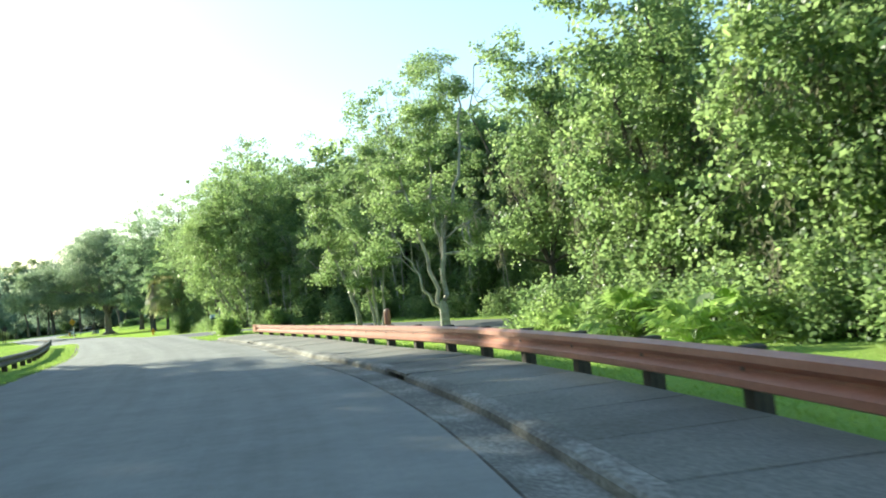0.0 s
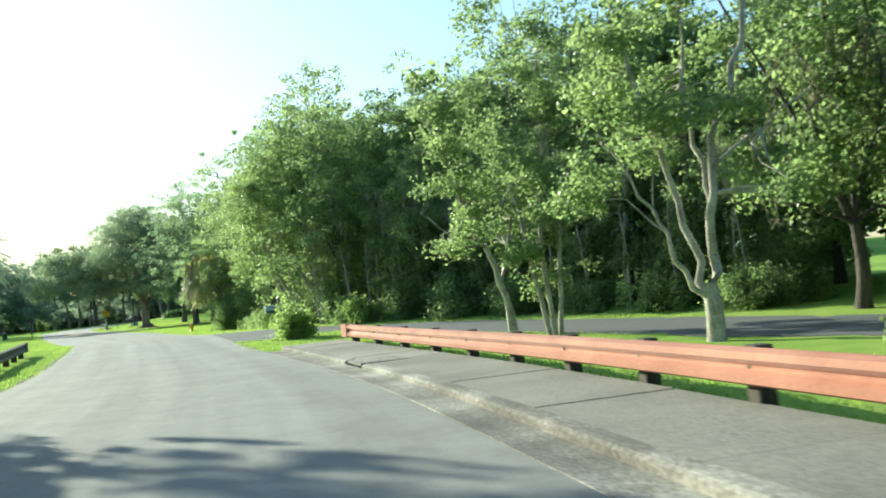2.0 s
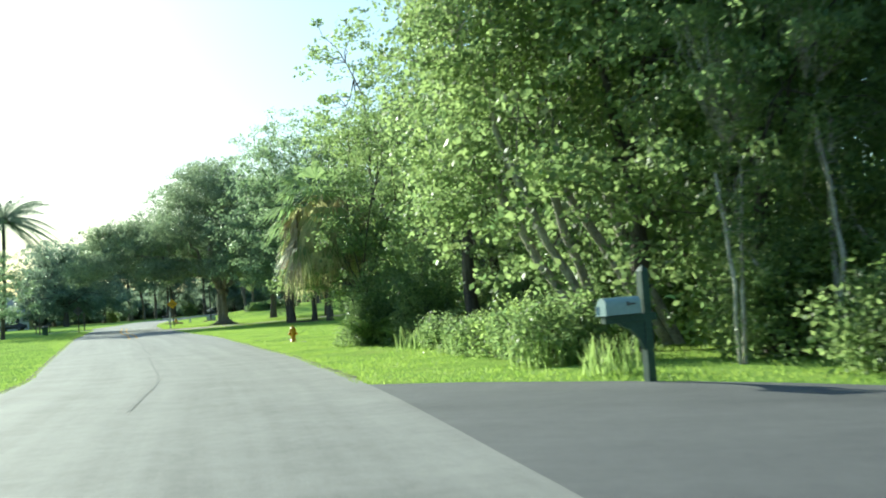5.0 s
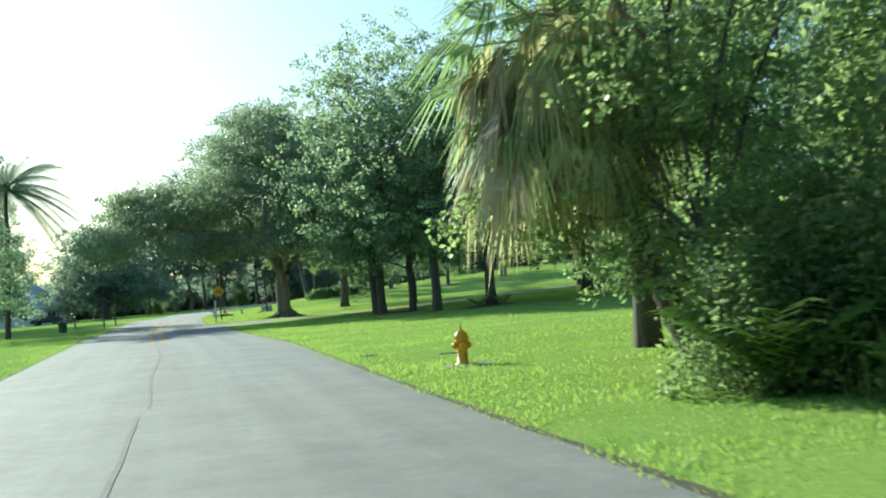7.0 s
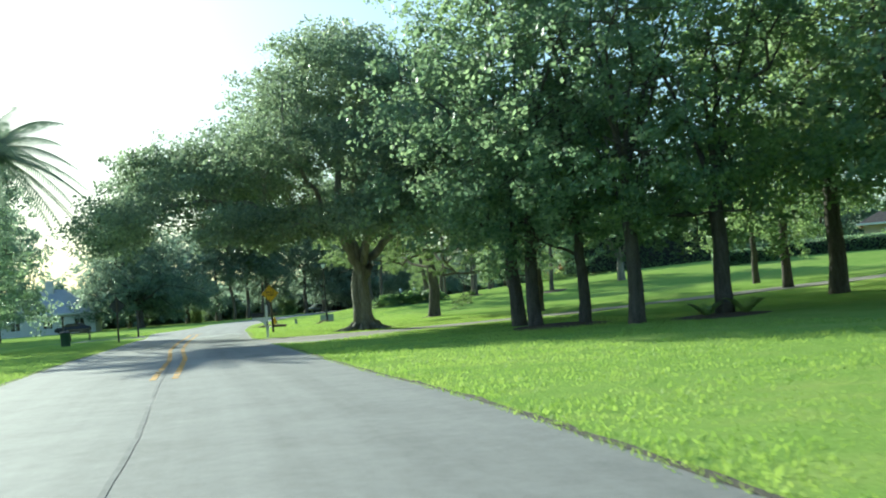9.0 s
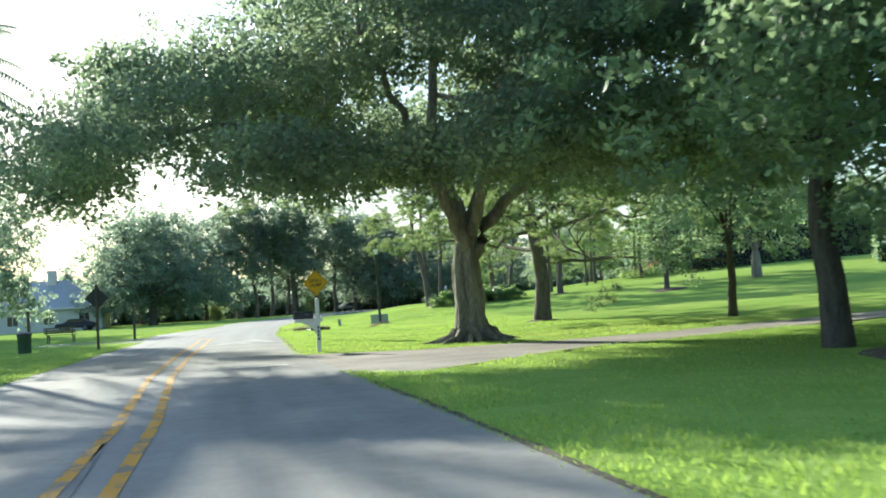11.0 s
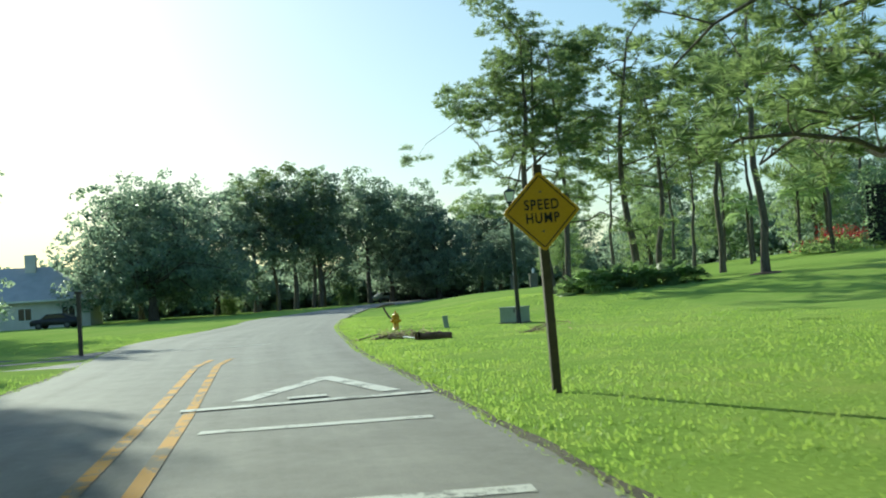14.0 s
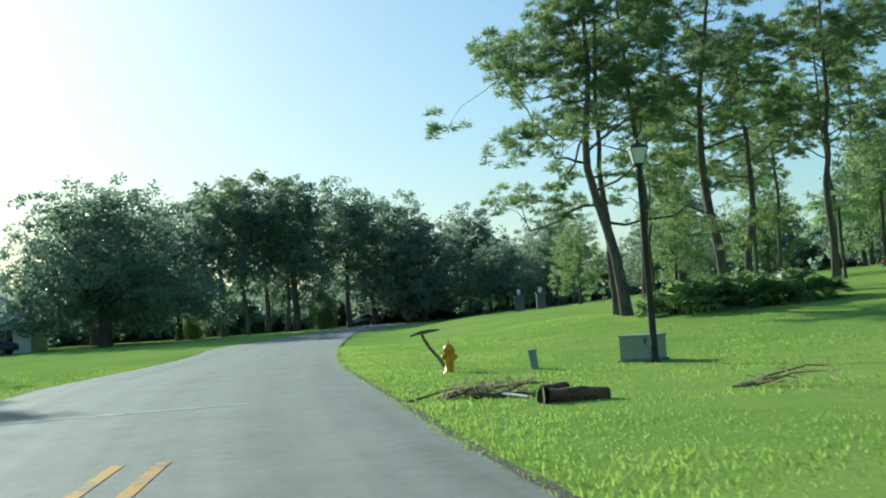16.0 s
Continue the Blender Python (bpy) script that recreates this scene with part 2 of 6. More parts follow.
M = {
    "grass": material("lawn", grass_ground),
    "blade": leaf("grass_blades", (0.215, 0.335, 0.070), (0.325, 0.422, 0.110), 0.36, 0.6, 0.2),
    "road": material("worn_asphalt", asphalt((0.34, 0.33, 0.305), (0.165, 0.162, 0.152))),
    "road2": material("dark_asphalt", asphalt((0.18, 0.18, 0.18), (0.10, 0.10, 0.105))),
    "concrete": surface("concrete", (0.105, 0.097, 0.080), (0.31, 0.29, 0.25), 0.35, 34, 0.9, 0.1, mid=(0.20, 0.187, 0.160)),
    "dirty": surface("stained_concrete", (0.065, 0.057, 0.047), (0.43, 0.40, 0.35), 0.6, 26, 0.9, 0.2, mid=(0.18, 0.163, 0.14)),
    "drive": surface("worn_driveway", (0.15, 0.128, 0.106), (0.37, 0.325, 0.275), 0.45, 34, 0.9, 0.1, mid=(0.25, 0.218, 0.182)),
    # near-black paint for the shade inside drain inlets and hedges
    "dark": surface("painted_inner_shade", (0.015, 0.015, 0.015), (0.03, 0.03, 0.03), 4, 40, 0.9),
    "terracotta": surface("terracotta_paint", (0.36, 0.135, 0.085), (0.54, 0.245, 0.165), 1.2, 30, 0.45, 0.1, (1, 1, 1), 0.0, None, 0.004),
    "weathered": surface("weathered_steel_beam", (0.10, 0.085, 0.075), (0.24, 0.21, 0.18), 2.0, 30, 0.7, 0.2),
    "post": surface("dark_timber_post", (0.035, 0.028, 0.022), (0.10, 0.08, 0.06), 3, 30, 0.85, 0.4, (4, 4, 0.6)),
    "bark": surface("grey_brown_bark", (0.05, 0.042, 0.034), (0.17, 0.145, 0.12), 3, 22, 0.95, 1.0, (3, 3, 0.6), 0, None, 0.05),
    "oakbark": surface("oak_bark", (0.115, 0.100, 0.082), (0.42, 0.385, 0.325), 1.6, 14, 0.95, 1.0, (3, 3, 0.35), 0, None, 0.08),
    "pale_bark": surface("pale_lichen_bark", (0.20, 0.18, 0.145), (0.58, 0.54, 0.47), 2.0, 18, 0.9, 0.6, (2, 2, 1)),
    "palmbark": surface("brown_fibrous_bark", (0.075, 0.042, 0.026), (0.30, 0.185, 0.115), 3, 26, 0.95, 0.8, (1, 3, 3), 0, None, 0.03),
    "pinebark": surface("pine_bark", (0.06, 0.05, 0.042), (0.20, 0.17, 0.145), 2.5, 18, 0.95, 1.0, (3, 3, 0.5), 0, None, 0.04),
    "leaf": leaf("broad_leaves", (0.080, 0.132, 0.056), (0.235, 0.305, 0.122), 0.64, 0.42, 0.5),
    "leaf_bright": leaf("bright_leaves", (0.112, 0.172, 0.064), (0.290, 0.375, 0.130), 0.68, 0.42, 0.5),
    "leaf_dark": leaf("oak_leaves", (0.088, 0.138, 0.084), (0.230, 0.305, 0.158), 0.68, 0.4, 0.55),
    "leaf_oak": leaf("live_oak_leaves", (0.082, 0.118, 0.078), (0.215, 0.268, 0.155), 0.66, 0.4, 0.55),
    # bluish distance haze is mixed into this leaf colour
    "leaf_far": leaf("hazed_far_leaves", (0.095, 0.135, 0.108), (0.215, 0.270, 0.180), 0.62, 0.45, 0.45),
    "needle": leaf("pine_needles", (0.070, 0.112, 0.048), (0.200, 0.260, 0.100), 0.55),
    "palm": leaf("palm_leaflets", (0.085, 0.145, 0.060), (0.27, 0.36, 0.155), 0.55, 0.45, 0.4),
    "palm_bright": leaf("bright_palm_leaflets", (0.11, 0.19, 0.05), (0.30, 0.40, 0.13), 0.55, 0.4, 0.5),
    "palm_grey": leaf("coconut_leaflets", (0.085, 0.115, 0.085), (0.20, 0.245, 0.17), 0.5, 0.5, 0.3),
    "dead": leaf("dead_fronds", (0.19, 0.155, 0.09), (0.50, 0.44, 0.30), 0.25, 0.8, 0.1),
    "drying": leaf("drying_fronds", (0.22, 0.22, 0.10), (0.57, 0.565, 0.32), 0.52, 0.6, 0.3),
    "moss": leaf("hanging_moss", (0.10, 0.10, 0.065), (0.26, 0.25, 0.17), 0.3, 0.9, 0.05),
    "yellow": surface("yellow_cast_iron_paint", (0.62, 0.30, 0.012), (0.78, 0.42, 0.02), 3, 40, 0.4, 0.15, (1, 1, 1), 0, None, 0.003),
    "white": surface("white_paint", (0.62, 0.62, 0.60), (0.82, 0.82, 0.80), 3, 40, 0.5, 0.1),
    "black": surface("black_metal", (0.012, 0.012, 0.013), (0.03, 0.03, 0.032), 5, 60, 0.45, 0.1),
    "bronze": surface("dark_brown_steel", (0.045, 0.033, 0.022), (0.10, 0.075, 0.05), 5, 60, 0.6, 0.15),
    "signface": surface("yellow_sign_sheet", (0.64, 0.34, 0.015), (0.72, 0.41, 0.025), 2, 40, 0.45, 0.03),
    "grey": surface("galvanised_back", (0.10, 0.10, 0.10), (0.16, 0.16, 0.16), 3, 40, 0.5, 0.1, (1, 1, 1), 0.4),
    "teal": surface("pale_teal_paint", (0.30, 0.42, 0.40), (0.40, 0.52, 0.49), 3, 30, 0.5, 0.1),
    "greenbox": surface("pale_green_cabinet", (0.25, 0.30, 0.25), (0.37, 0.42, 0.36), 2, 30, 0.6, 0.1),
    "darkgreen": surface("dark_green_plastic", (0.03, 0.065, 0.045), (0.06, 0.11, 0.08), 3, 30, 0.5, 0.1),
    "roof": surface("pale_metal_roof", (0.30, 0.32, 0.34), (0.42, 0.44, 0.46), 1, 20, 0.5, 0.1),
    "wall": surface("pale_stucco", (0.55, 0.53, 0.48), (0.70, 0.68, 0.62), 1, 20, 0.85, 0.1),
    "tan": surface("tan_stucco", (0.36, 0.29, 0.22), (0.48, 0.40, 0.31), 1, 20, 0.85, 0.1),
    "tile": surface("brown_roof_tiles", (0.11, 0.075, 0.055), (0.22, 0.16, 0.12), 4, 30, 0.8, 0.5),
    "red": leaf("red_foliage", (0.20, 0.015, 0.015), (0.50, 0.05, 0.05), 0.35),
    "soil": surface("dark_verge_soil", (0.05, 0.045, 0.03), (0.15, 0.13, 0.085), 3, 40, 0.95, 1.0),
    "mulch": surface("brown_mulch", (0.05, 0.03, 0.02), (0.16, 0.10, 0.07), 4, 40, 0.95, 1.0),
    "wood": surface("weathered_wood", (0.10, 0.075, 0.05), (0.26, 0.20, 0.14), 3, 25, 0.85, 0.5, (1, 1, 1)),
    "glass": surface("dark_window_glass", (0.02, 0.025, 0.03), (0.03, 0.035, 0.04), 1, 5, 0.08, 0.0),
    "lampglass": surface("frosted_lamp_glass", (0.70, 0.70, 0.66), (0.80, 0.80, 0.76), 3, 20, 0.3, 0.0),
    "silver": surface("silver_car_paint", (0.35, 0.36, 0.37), (0.42, 0.43, 0.44), 1, 10, 0.25, 0.0, (1, 1, 1), 0.6),
    "rubber": surface("tyre_rubber", (0.015, 0.015, 0.015), (0.03, 0.03, 0.03), 5, 40, 0.85, 0.1),
    "tar": surface("tar_seam", (0.15, 0.147, 0.14), (0.23, 0.225, 0.215), 3, 40, 0.95, 0.1),
    "mark_white": material("worn_white_paint", worn_paint((0.66, 0.66, 0.62), (0.24, 0.24, 0.23))),
    "mark_yellow": material("worn_yellow_paint", worn_paint((0.62, 0.31, 0.045), (0.25, 0.215, 0.16), 0.90, 1.0)),
}

# ---- mesh helpers ----
rng = np.random.default_rng(7)


def raw(name, verts, faces, mat, parent=None, smooth=False, uv=None):
    me = bpy.data.meshes.new(name)
    me.from_pydata([tuple(v) for v in verts], [], [tuple(f) for f in faces])
    me.materials.append(mat)
    if smooth:
        me.polygons.foreach_set("use_smooth", [True] * len(me.polygons))
    if uv is not None:
        lay = me.uv_layers.new(name="UVMap")
        idx = np.zeros(len(me.loops), dtype=np.int32)
        me.loops.foreach_get("vertex_index", idx)
        lay.data.foreach_set("uv", np.asarray(uv, dtype=np.float32)[idx].ravel())
    ob = new(name, me)
    if parent is not None:
        ob.parent = parent
    if name in STUFF:
        ob["kind"] = "stuff"
    return ob


def quads(name, v, mat, parent=None):
    """Loose quads from an array of n x 4 x 3."""
    n = len(v)
    me = bpy.data.meshes.new(name)
    me.vertices.add(n * 4)
    me.vertices.foreach_set("co", np.asarray(v, dtype=np.float32).ravel())
    me.loops.add(n * 4)
    me.loops.foreach_set("vertex_index", np.arange(n * 4, dtype=np.int32))
    me.polygons.add(n)
    me.polygons.foreach_set("loop_start", np.arange(0, n * 4, 4, dtype=np.int32))
    me.update(calc_edges=True)
    me.materials.append(mat)
    ob = new(name, me)
    if parent is not None:
        ob.parent = parent
    if name in STUFF:
        ob["kind"] = "stuff"
    return ob


STUFF = {"foliage", "crown", "twig", "stem", "moss", "needles", "dry_foliage"}


def part(name, bm, mat, parent=None, label="", smooth=False):
    me = bpy.data.meshes.new(name)
    if smooth:
        for f in bm.faces:
            f.smooth = True
    bm.to_mesh(me)
    bm.free()
    me.materials.append(mat)
    ob = new(name, me)
    if parent is not None:
        ob.parent = parent
    return tagged(ob, label)


def thing(name, at, turn=0, label="", category="", group="", kind=""):
    ob = new(name)
    ob.matrix_basis = pose(*at, 0, 0, turn)
    return tagged(ob, label, category, group, kind)


def box(sx, sy, sz, at=(0, 0, 0), bevel=0.0, rot=None):
    """A bevelled box whose base's centre is at."""
    bm = bmesh.new()
    bmesh.ops.create_cube(bm, size=1, matrix=Matrix.Diagonal((sx, sy, sz, 1)))
    if bevel:
        bmesh.ops.bevel(bm, geom=bm.edges[:], offset=bevel, segments=2, affect="EDGES", profile=0.5)
    m = Matrix.Translation(at) @ (rot if rot is not None else Matrix()) @ Matrix.Translation((0, 0, sz / 2))
    bmesh.ops.transform(bm, matrix=m, verts=bm.verts[:])
    return bm


def lathe(profile, n=20, at=(0, 0, 0), rot=None):
    """A turned solid from (radius, height) pairs."""
    bm = bmesh.new()
    rings = []
    for r, z in profile:
        rings.append([bm.verts.new((r * math.cos(2 * math.pi * i / n), r * math.sin(2 * math.pi * i / n), z)) for i in range(n)])
    for p, q in zip(rings, rings[1:]):
        for i in range(n):
            bm.faces.new((p[i], p[(i + 1) % n], q[(i + 1) % n], q[i]))
    bm.faces.new(rings[0][::-1]), bm.faces.new(rings[-1])
    bmesh.ops.transform(bm, matrix=Matrix.Translation(at) @ (rot if rot is not None else Matrix()), verts=bm.verts[:])
    return bm


def joined(*bms):
    out = bmesh.new()
    for b in bms:
        me = bpy.data.meshes.new("tmp")
        b.to_mesh(me)
        b.free()
        out.from_mesh(me)
        bpy.data.meshes.remove(me)
    return out


def tubes(strands, sides=6):
    """Tapered tubes along polylines: strands of (points n x 3, radii n). Returns verts, faces."""
    vs, fs, base = [], [], 0
    ang = np.arange(sides) * 2 * np.pi / sides
    for pts, rad in strands:
        pts = np.asarray(pts, float)
        d = np.gradient(pts, axis=0)
        d /= np.linalg.norm(d, axis=1)[:, None] + 1e-9
        ref = np.where(np.abs(d[:, 2:3]) > 0.9, np.array([[1.0, 0, 0]]), np.array([[0, 0, 1.0]]))
        a_ = np.cross(d, ref)
        a_ /= np.linalg.norm(a_, axis=1)[:, None] + 1e-9
        b_ = np.cross(d, a_)
        ring = pts[:, None] + np.asarray(rad)[:, None, None] * (a_[:, None] * np.cos(ang)[None, :, None] + b_[:, None] * np.sin(ang)[None, :, None])
        vs.append(ring.reshape(-1, 3))
        for i in range(len(pts) - 1):
            for j in range(sides):
                k = (j + 1) % sides
                fs.append((base + i * sides + j, base + i * sides + k, base + (i + 1) * sides + k, base + (i + 1) * sides + j))
        base += len(pts) * sides
    return np.concatenate(vs), fs


def bend(p, q, sag=0.0, wob=0.15, n=7):
    """A crooked line from p to q."""
    p, q = np.asarray(p, float), np.asarray(q, float)
    t = np.linspace(0, 1, n)[:, None]
    d = np.linalg.norm(q - p)
    w = rng.normal(0, wob * d / n, (n, 3)).cumsum(0) * np.sin(t * np.pi)
    return p + (q - p) * t + w + np.array([0, 0, sag]) * d * np.sin(t * np.pi)


def unit(v):
    return v / (np.linalg.norm(v, axis=-1, keepdims=True) + 1e-9)


def cards(centres, size, aspect=0.6, droop=0.0, jitter=0.4, out=None, hold=0.55):
    """Leaf-shaped quads at the given places, folded at random; out: the ways in which their faces tend to look."""
    n = len(centres)
    d = rng.normal(0, 1, (n, 3))
    d[:, 2] = d[:, 2] * 0.7 - droop
    w = rng.normal(0, 1, (n, 3))
    if out is not None:
        w = unit(w * 0.75 + out * hold + np.array([0, 0, 0.3]))
        d -= w * (d * w).sum(1, keepdims=True)
    d = unit(d)
    s = unit(np.cross(d, w))
    L = size * (1 + jitter * rng.uniform(-1, 1, n))[:, None]
    a_, b_ = centres - d * L * 0.5, centres + d * L * 0.5
    nrm = np.cross(d, s)
    m = centres + d * L * 0.08 + nrm * L * 0.08
    return np.stack([a_, m + s * L * aspect * 0.5, b_, m - s * L * aspect * 0.5], 1)

# ---- the lie of the land ----
RIGHT = [(-40, 14.5), (-12, 9.6), (0, 7.6), (11.1, 5.3), (14.7, 4.3), (20, 2.6), (24.2, 0.7), (30.1, -1.4), (34.7, -3.2), (39.5, -5.4), (43.5, -7.4), (48.2, -9.7), (55.5, -13.2), (61.9, -16),
         (65.2, -17.5), (73.3, -21.3), (80.4, -25.4), (86.4, -28.8), (95.5, -34), (99.8, -37), (109.1, -42.8), (117.3, -48.1), (120.4, -50.2), (127, -54), (132.9, -57.3), (137.4, -60),
         (143.4, -63.1), (150.5, -66.8), (156, -69.5), (167.4, -74.5), (176, -78), (199.6, -87.2), (219, -92), (255, -99), (295, -104), (340, -106)]
LEFT = [(-40, 8.5), (-12, 3.4), (0, 1.2), (11, -1.6), (25, -6.4), (34.2, -9.6), (40, -11.8), (45.5, -14.2), (53.3, -17.8), (56.4, -19.4), (68.4, -25.8), (74.1, -29.5), (87.2, -37.5),
        (99.5, -45), (109.9, -51.3), (116.2, -54.8), (123.2, -58.8), (127.5, -61.3), (134.8, -65.3), (142.5, -70.4), (148.5, -74), (158, -77.2), (165, -80), (176, -85.5), (206, -94.5), (240, -104), (266, -111), (340, -125)]
YS = np.arange(-40.0, 340.0, 1.0)


def eased(rows):
    v = np.interp(YS, [r[0] for r in rows], [r[1] for r in rows])
    k = np.hanning(11)
    return np.convolve(np.pad(v, 5, mode="reflect", reflect_type="odd"), k / k.sum(), mode="valid")


XR, XL = eased(RIGHT), eased(LEFT)


def step(a_, b_, v):
    t = np.clip((v - a_) / (b_ - a_), 0, 1)
    return t * t * (3 - 2 * t)


def xr(y):
    return np.interp(y, YS, XR)


def xl(y):
    return np.interp(y, YS, XL)


def road_z(y):
    return 0.12 * (1 - step(45, 80, y)) + 0.25 * np.exp(-((y - 57) / 11) ** 2) + 0.02


def land(x, y):
    """The height of the ground."""
    x, y = np.asarray(x, float), np.asarray(y, float)
    dr, dl = (x - xr(y)) * 0.88, (xl(y) - x) * 0.88
    z = road_z(y)
    z = z - (0.05 + 0.33) * step(2.6, 6, dr) * (1 - step(50, 66, y))
    z = z + (1.1 + 1.1 * step(140, 190, y)) * step(5, 42, dr) * step(92, 140, y) + 0.65 * step(2, 9, dr) * step(150, 166, y)
    z = z - 0.15 * step(2, 14, dl)
    z = z + 1.5 * step(30, 120, dl) * step(150, 260, y)
    return z


SIDE = [[(-12.5, 49.5), (-9.3, 50), (-7.5, 52.5), (-4.4, 52.5), (0.1, 46.6), (2.8, 42.6), (5.2, 39.8), (12, 30), (20, 20), (30, 6), (36, 12), (17, 33), (9, 42), (6, 45.5), (2.4, 50), (-3.2, 55.5), (-8, 59), (-11.8, 60.6), (-14.9, 62.2), (-18.6, 63.4)],
        [(-48.5, 115.5), (-45, 114.6), (-43.2, 119.8), (-39.6, 123.7), (-33, 127.5), (-22, 131), (-20, 134.5), (-32, 130.5), (-39.3, 126.8), (-44.4, 123.3), (-47.6, 121.5), (-52.5, 121.2)]]


def within(poly, X, Y):
    """Which places lie inside a polygon."""
    c = np.zeros(X.shape, bool)
    for (x1, y1), (x2, y2) in zip(poly, poly[1:] + poly[:1]):
        if y1 != y2:
            c ^= ((y1 > Y) != (y2 > Y)) & (X < (x2 - x1) * (Y - y1) / (y2 - y1) + x1)
    return c


def ground():
    gx = np.concatenate([-np.geomspace(3000, 160, 14), np.arange(-150, 60, 1.5), np.geomspace(62, 3000, 16)])
    gy = np.concatenate([-np.geomspace(3000, 45, 14), np.arange(-40, 320, 1.5), np.geomspace(324, 4000, 16)])
    X, Y = np.meshgrid(gx, gy, indexing="ij")
    Z = land(X, Y)
    inside = (X < xr(Y) - 0.05) & (X > xl(Y) + 0.05) & (Y > -40) & (Y < 338)
    inside |= (Y < 44.6) & (X > xr(Y) - 0.05) & (X < xr(Y) + 2.2)
    for poly in SIDE:
        inside |= within(poly, X, Y)
    Z = Z - 0.055 * inside + 0.01 + rng.normal(0, 0.012, X.shape) * ~inside
    n, m = X.shape
    v = np.stack([X, Y, Z], -1).reshape(-1, 3)
    i, j = np.meshgrid(np.arange(n - 1), np.arange(m - 1), indexing="ij")
    k = (i * m + j).ravel()
    f = np.stack([k, k + m, k + m + 1, k + 1], 1)
    ob = raw("ground", v, f.tolist(), M["grass"], None, True)
    tagged(ob, "sunlit green mown lawn sloping gently beside the road", "lawn", "", "structure")


ground()


def ribbon(name, near, far, mat, label, category, lift=0.02, across=6, sub=4, parent=None, fixed=None):
    """A sheet between two edge lines, lying on the land, with a short skirt."""
    def dense(p):
        p = np.asarray(p, float)
        t = np.arange(len(p))
        q = np.linspace(0, len(p) - 1, (len(p) - 1) * sub + 1)
        return np.stack([np.interp(q, t, p[:, 0]), np.interp(q, t, p[:, 1])], 1)
    a_, b_ = dense(near), dense(far)
    s = np.linspace(0, 1, across + 1)[None, :, None]
    g = a_[:, None] * (1 - s) + b_[:, None] * s
    z = (land(g[..., 0], g[..., 1]) if fixed is None else road_z(g[..., 1]) + fixed) + lift
    top = np.concatenate([g, z[..., None]], -1)
    n, m = top.shape[:2]
    v = top.reshape(-1, 3).tolist()
    along = np.concatenate([[0], np.linalg.norm(np.diff(a_, axis=0), axis=1).cumsum()])
    uv = [(j / across, al * 0.1) for al in along for j in range(m)]
    f = [(i * m + j, i * m + j + 1, (i + 1) * m + j + 1, (i + 1) * m + j) for i in range(n - 1) for j in range(m - 1)]
    for j in (0, m - 1):  # skirts
        base = len(v)
        for i in range(n):
            p = top[i, j]
            v.append((p[0], p[1], p[2] - 0.15)), uv.append((j / across, along[i] * 0.1))
        for i in range(n - 1):
            f.append((i * m + j, (i + 1) * m + j, base + i + 1, base + i))
    ob = raw(name, v, f, mat, parent, False, uv)
    return tagged(ob, label, category, "", "structure")


YR = np.concatenate([np.arange(-38, 330, 2.0)])
ribbon("road", [(xl(y), y) for y in YR], [(xr(y), y) for y in YR], M["road"], "worn pale grey asphalt road curving between lawns", "road", 0.02, 8, 2, None, 0.0)
ribbon("side_road", [(-12.5, 49.5), (-9.3, 50), (-7.5, 52.5), (-4.4, 52.5), (0.1, 46.6), (2.8, 42.6), (5.2, 39.8), (12, 30), (20, 20), (30, 6)],
       [(-18.6, 63.4), (-14.9, 62.2), (-11.8, 60.6), (-8, 59), (-3.2, 55.5), (2.4, 50), (6, 45.5), (9, 42), (17, 33), (36, 12)], M["road2"], "dark grey asphalt side road branching off into the woods", "road", 0.0)
ribbon("driveway", [(-48.5, 115.5), (-45.0, 114.6), (-43.2, 119.8), (-39.6, 123.7), (-33, 127.5), (-22, 131)], [(-52.5, 121.2), (-47.6, 121.5), (-44.4, 123.3), (-39.3, 126.8), (-32, 130.5), (-20, 134.5)], M["drive"], "pale concrete driveway leaving the road across the lawn", "driveway", 0.0)
ribbon("cart_path", [(-64, 138.6), (-69, 136.6), (-74, 137.8), (-82, 139), (-100, 141)], [(-68.5, 145.5), (-73.5, 143), (-75.5, 140.8), (-82, 141.5), (-100, 143.6)], M["road2"], "grey asphalt path joining the road", "path", 0.0)


# ragged soil between the asphalt and the grass
for f_, sg, spans in ((xr, 1, ((45.5, 49), (64, 113), (122, 230))), (xl, -1, ((-30, 137), (147, 230)))):
    for y0, y1 in spans:
        ys = np.arange(y0, y1, 0.35)
        inner, outer = f_(ys) - sg * (0.03 + 0.05 * rng.uniform(0, 1, len(ys))), f_(ys) + sg * (0.05 + 0.07 * rng.uniform(0, 1, len(ys)) ** 2)
        zz = road_z(ys) + 0.024
        n_ = len(ys)
        v = [(x, y, z) for x, y, z in zip(inner, ys, zz)] + [(x, y, z - 0.004) for x, y, z in zip(outer, ys, zz)]
        ob = raw("road_edge", v, [(i, n_ + i, n_ + i + 1, i + 1) if sg > 0 else (i, i + 1, n_ + i + 1, n_ + i) for i in range(n_ - 1)], M["soil"])
        tagged(ob, "ragged strip of dark soil along the asphalt", "road edge", "", "structure")


# ---- pavement, kerb and guard rails ----
def along_edge(d, y0, y1, stepping=0.5, side=1, sink=0.03):
    """Points at the distance d outside an edge of the road, with the way along it."""
    out = []
    for y in np.arange(y0, y1 + 1e-6, stepping):
        f = xr if side > 0 else xl
        t = np.array([f(y + 0.5) - f(y - 0.5), 1.0])
        t /= np.linalg.norm(t)
        nrm = np.array([t[1], -t[0]]) * side
        p = np.array([f(y), y]) + nrm * d
        out.append((p[0], p[1], road_z(y) - (sink * step(22, 38, y) if side > 0 else 0)))
    return np.array(out)


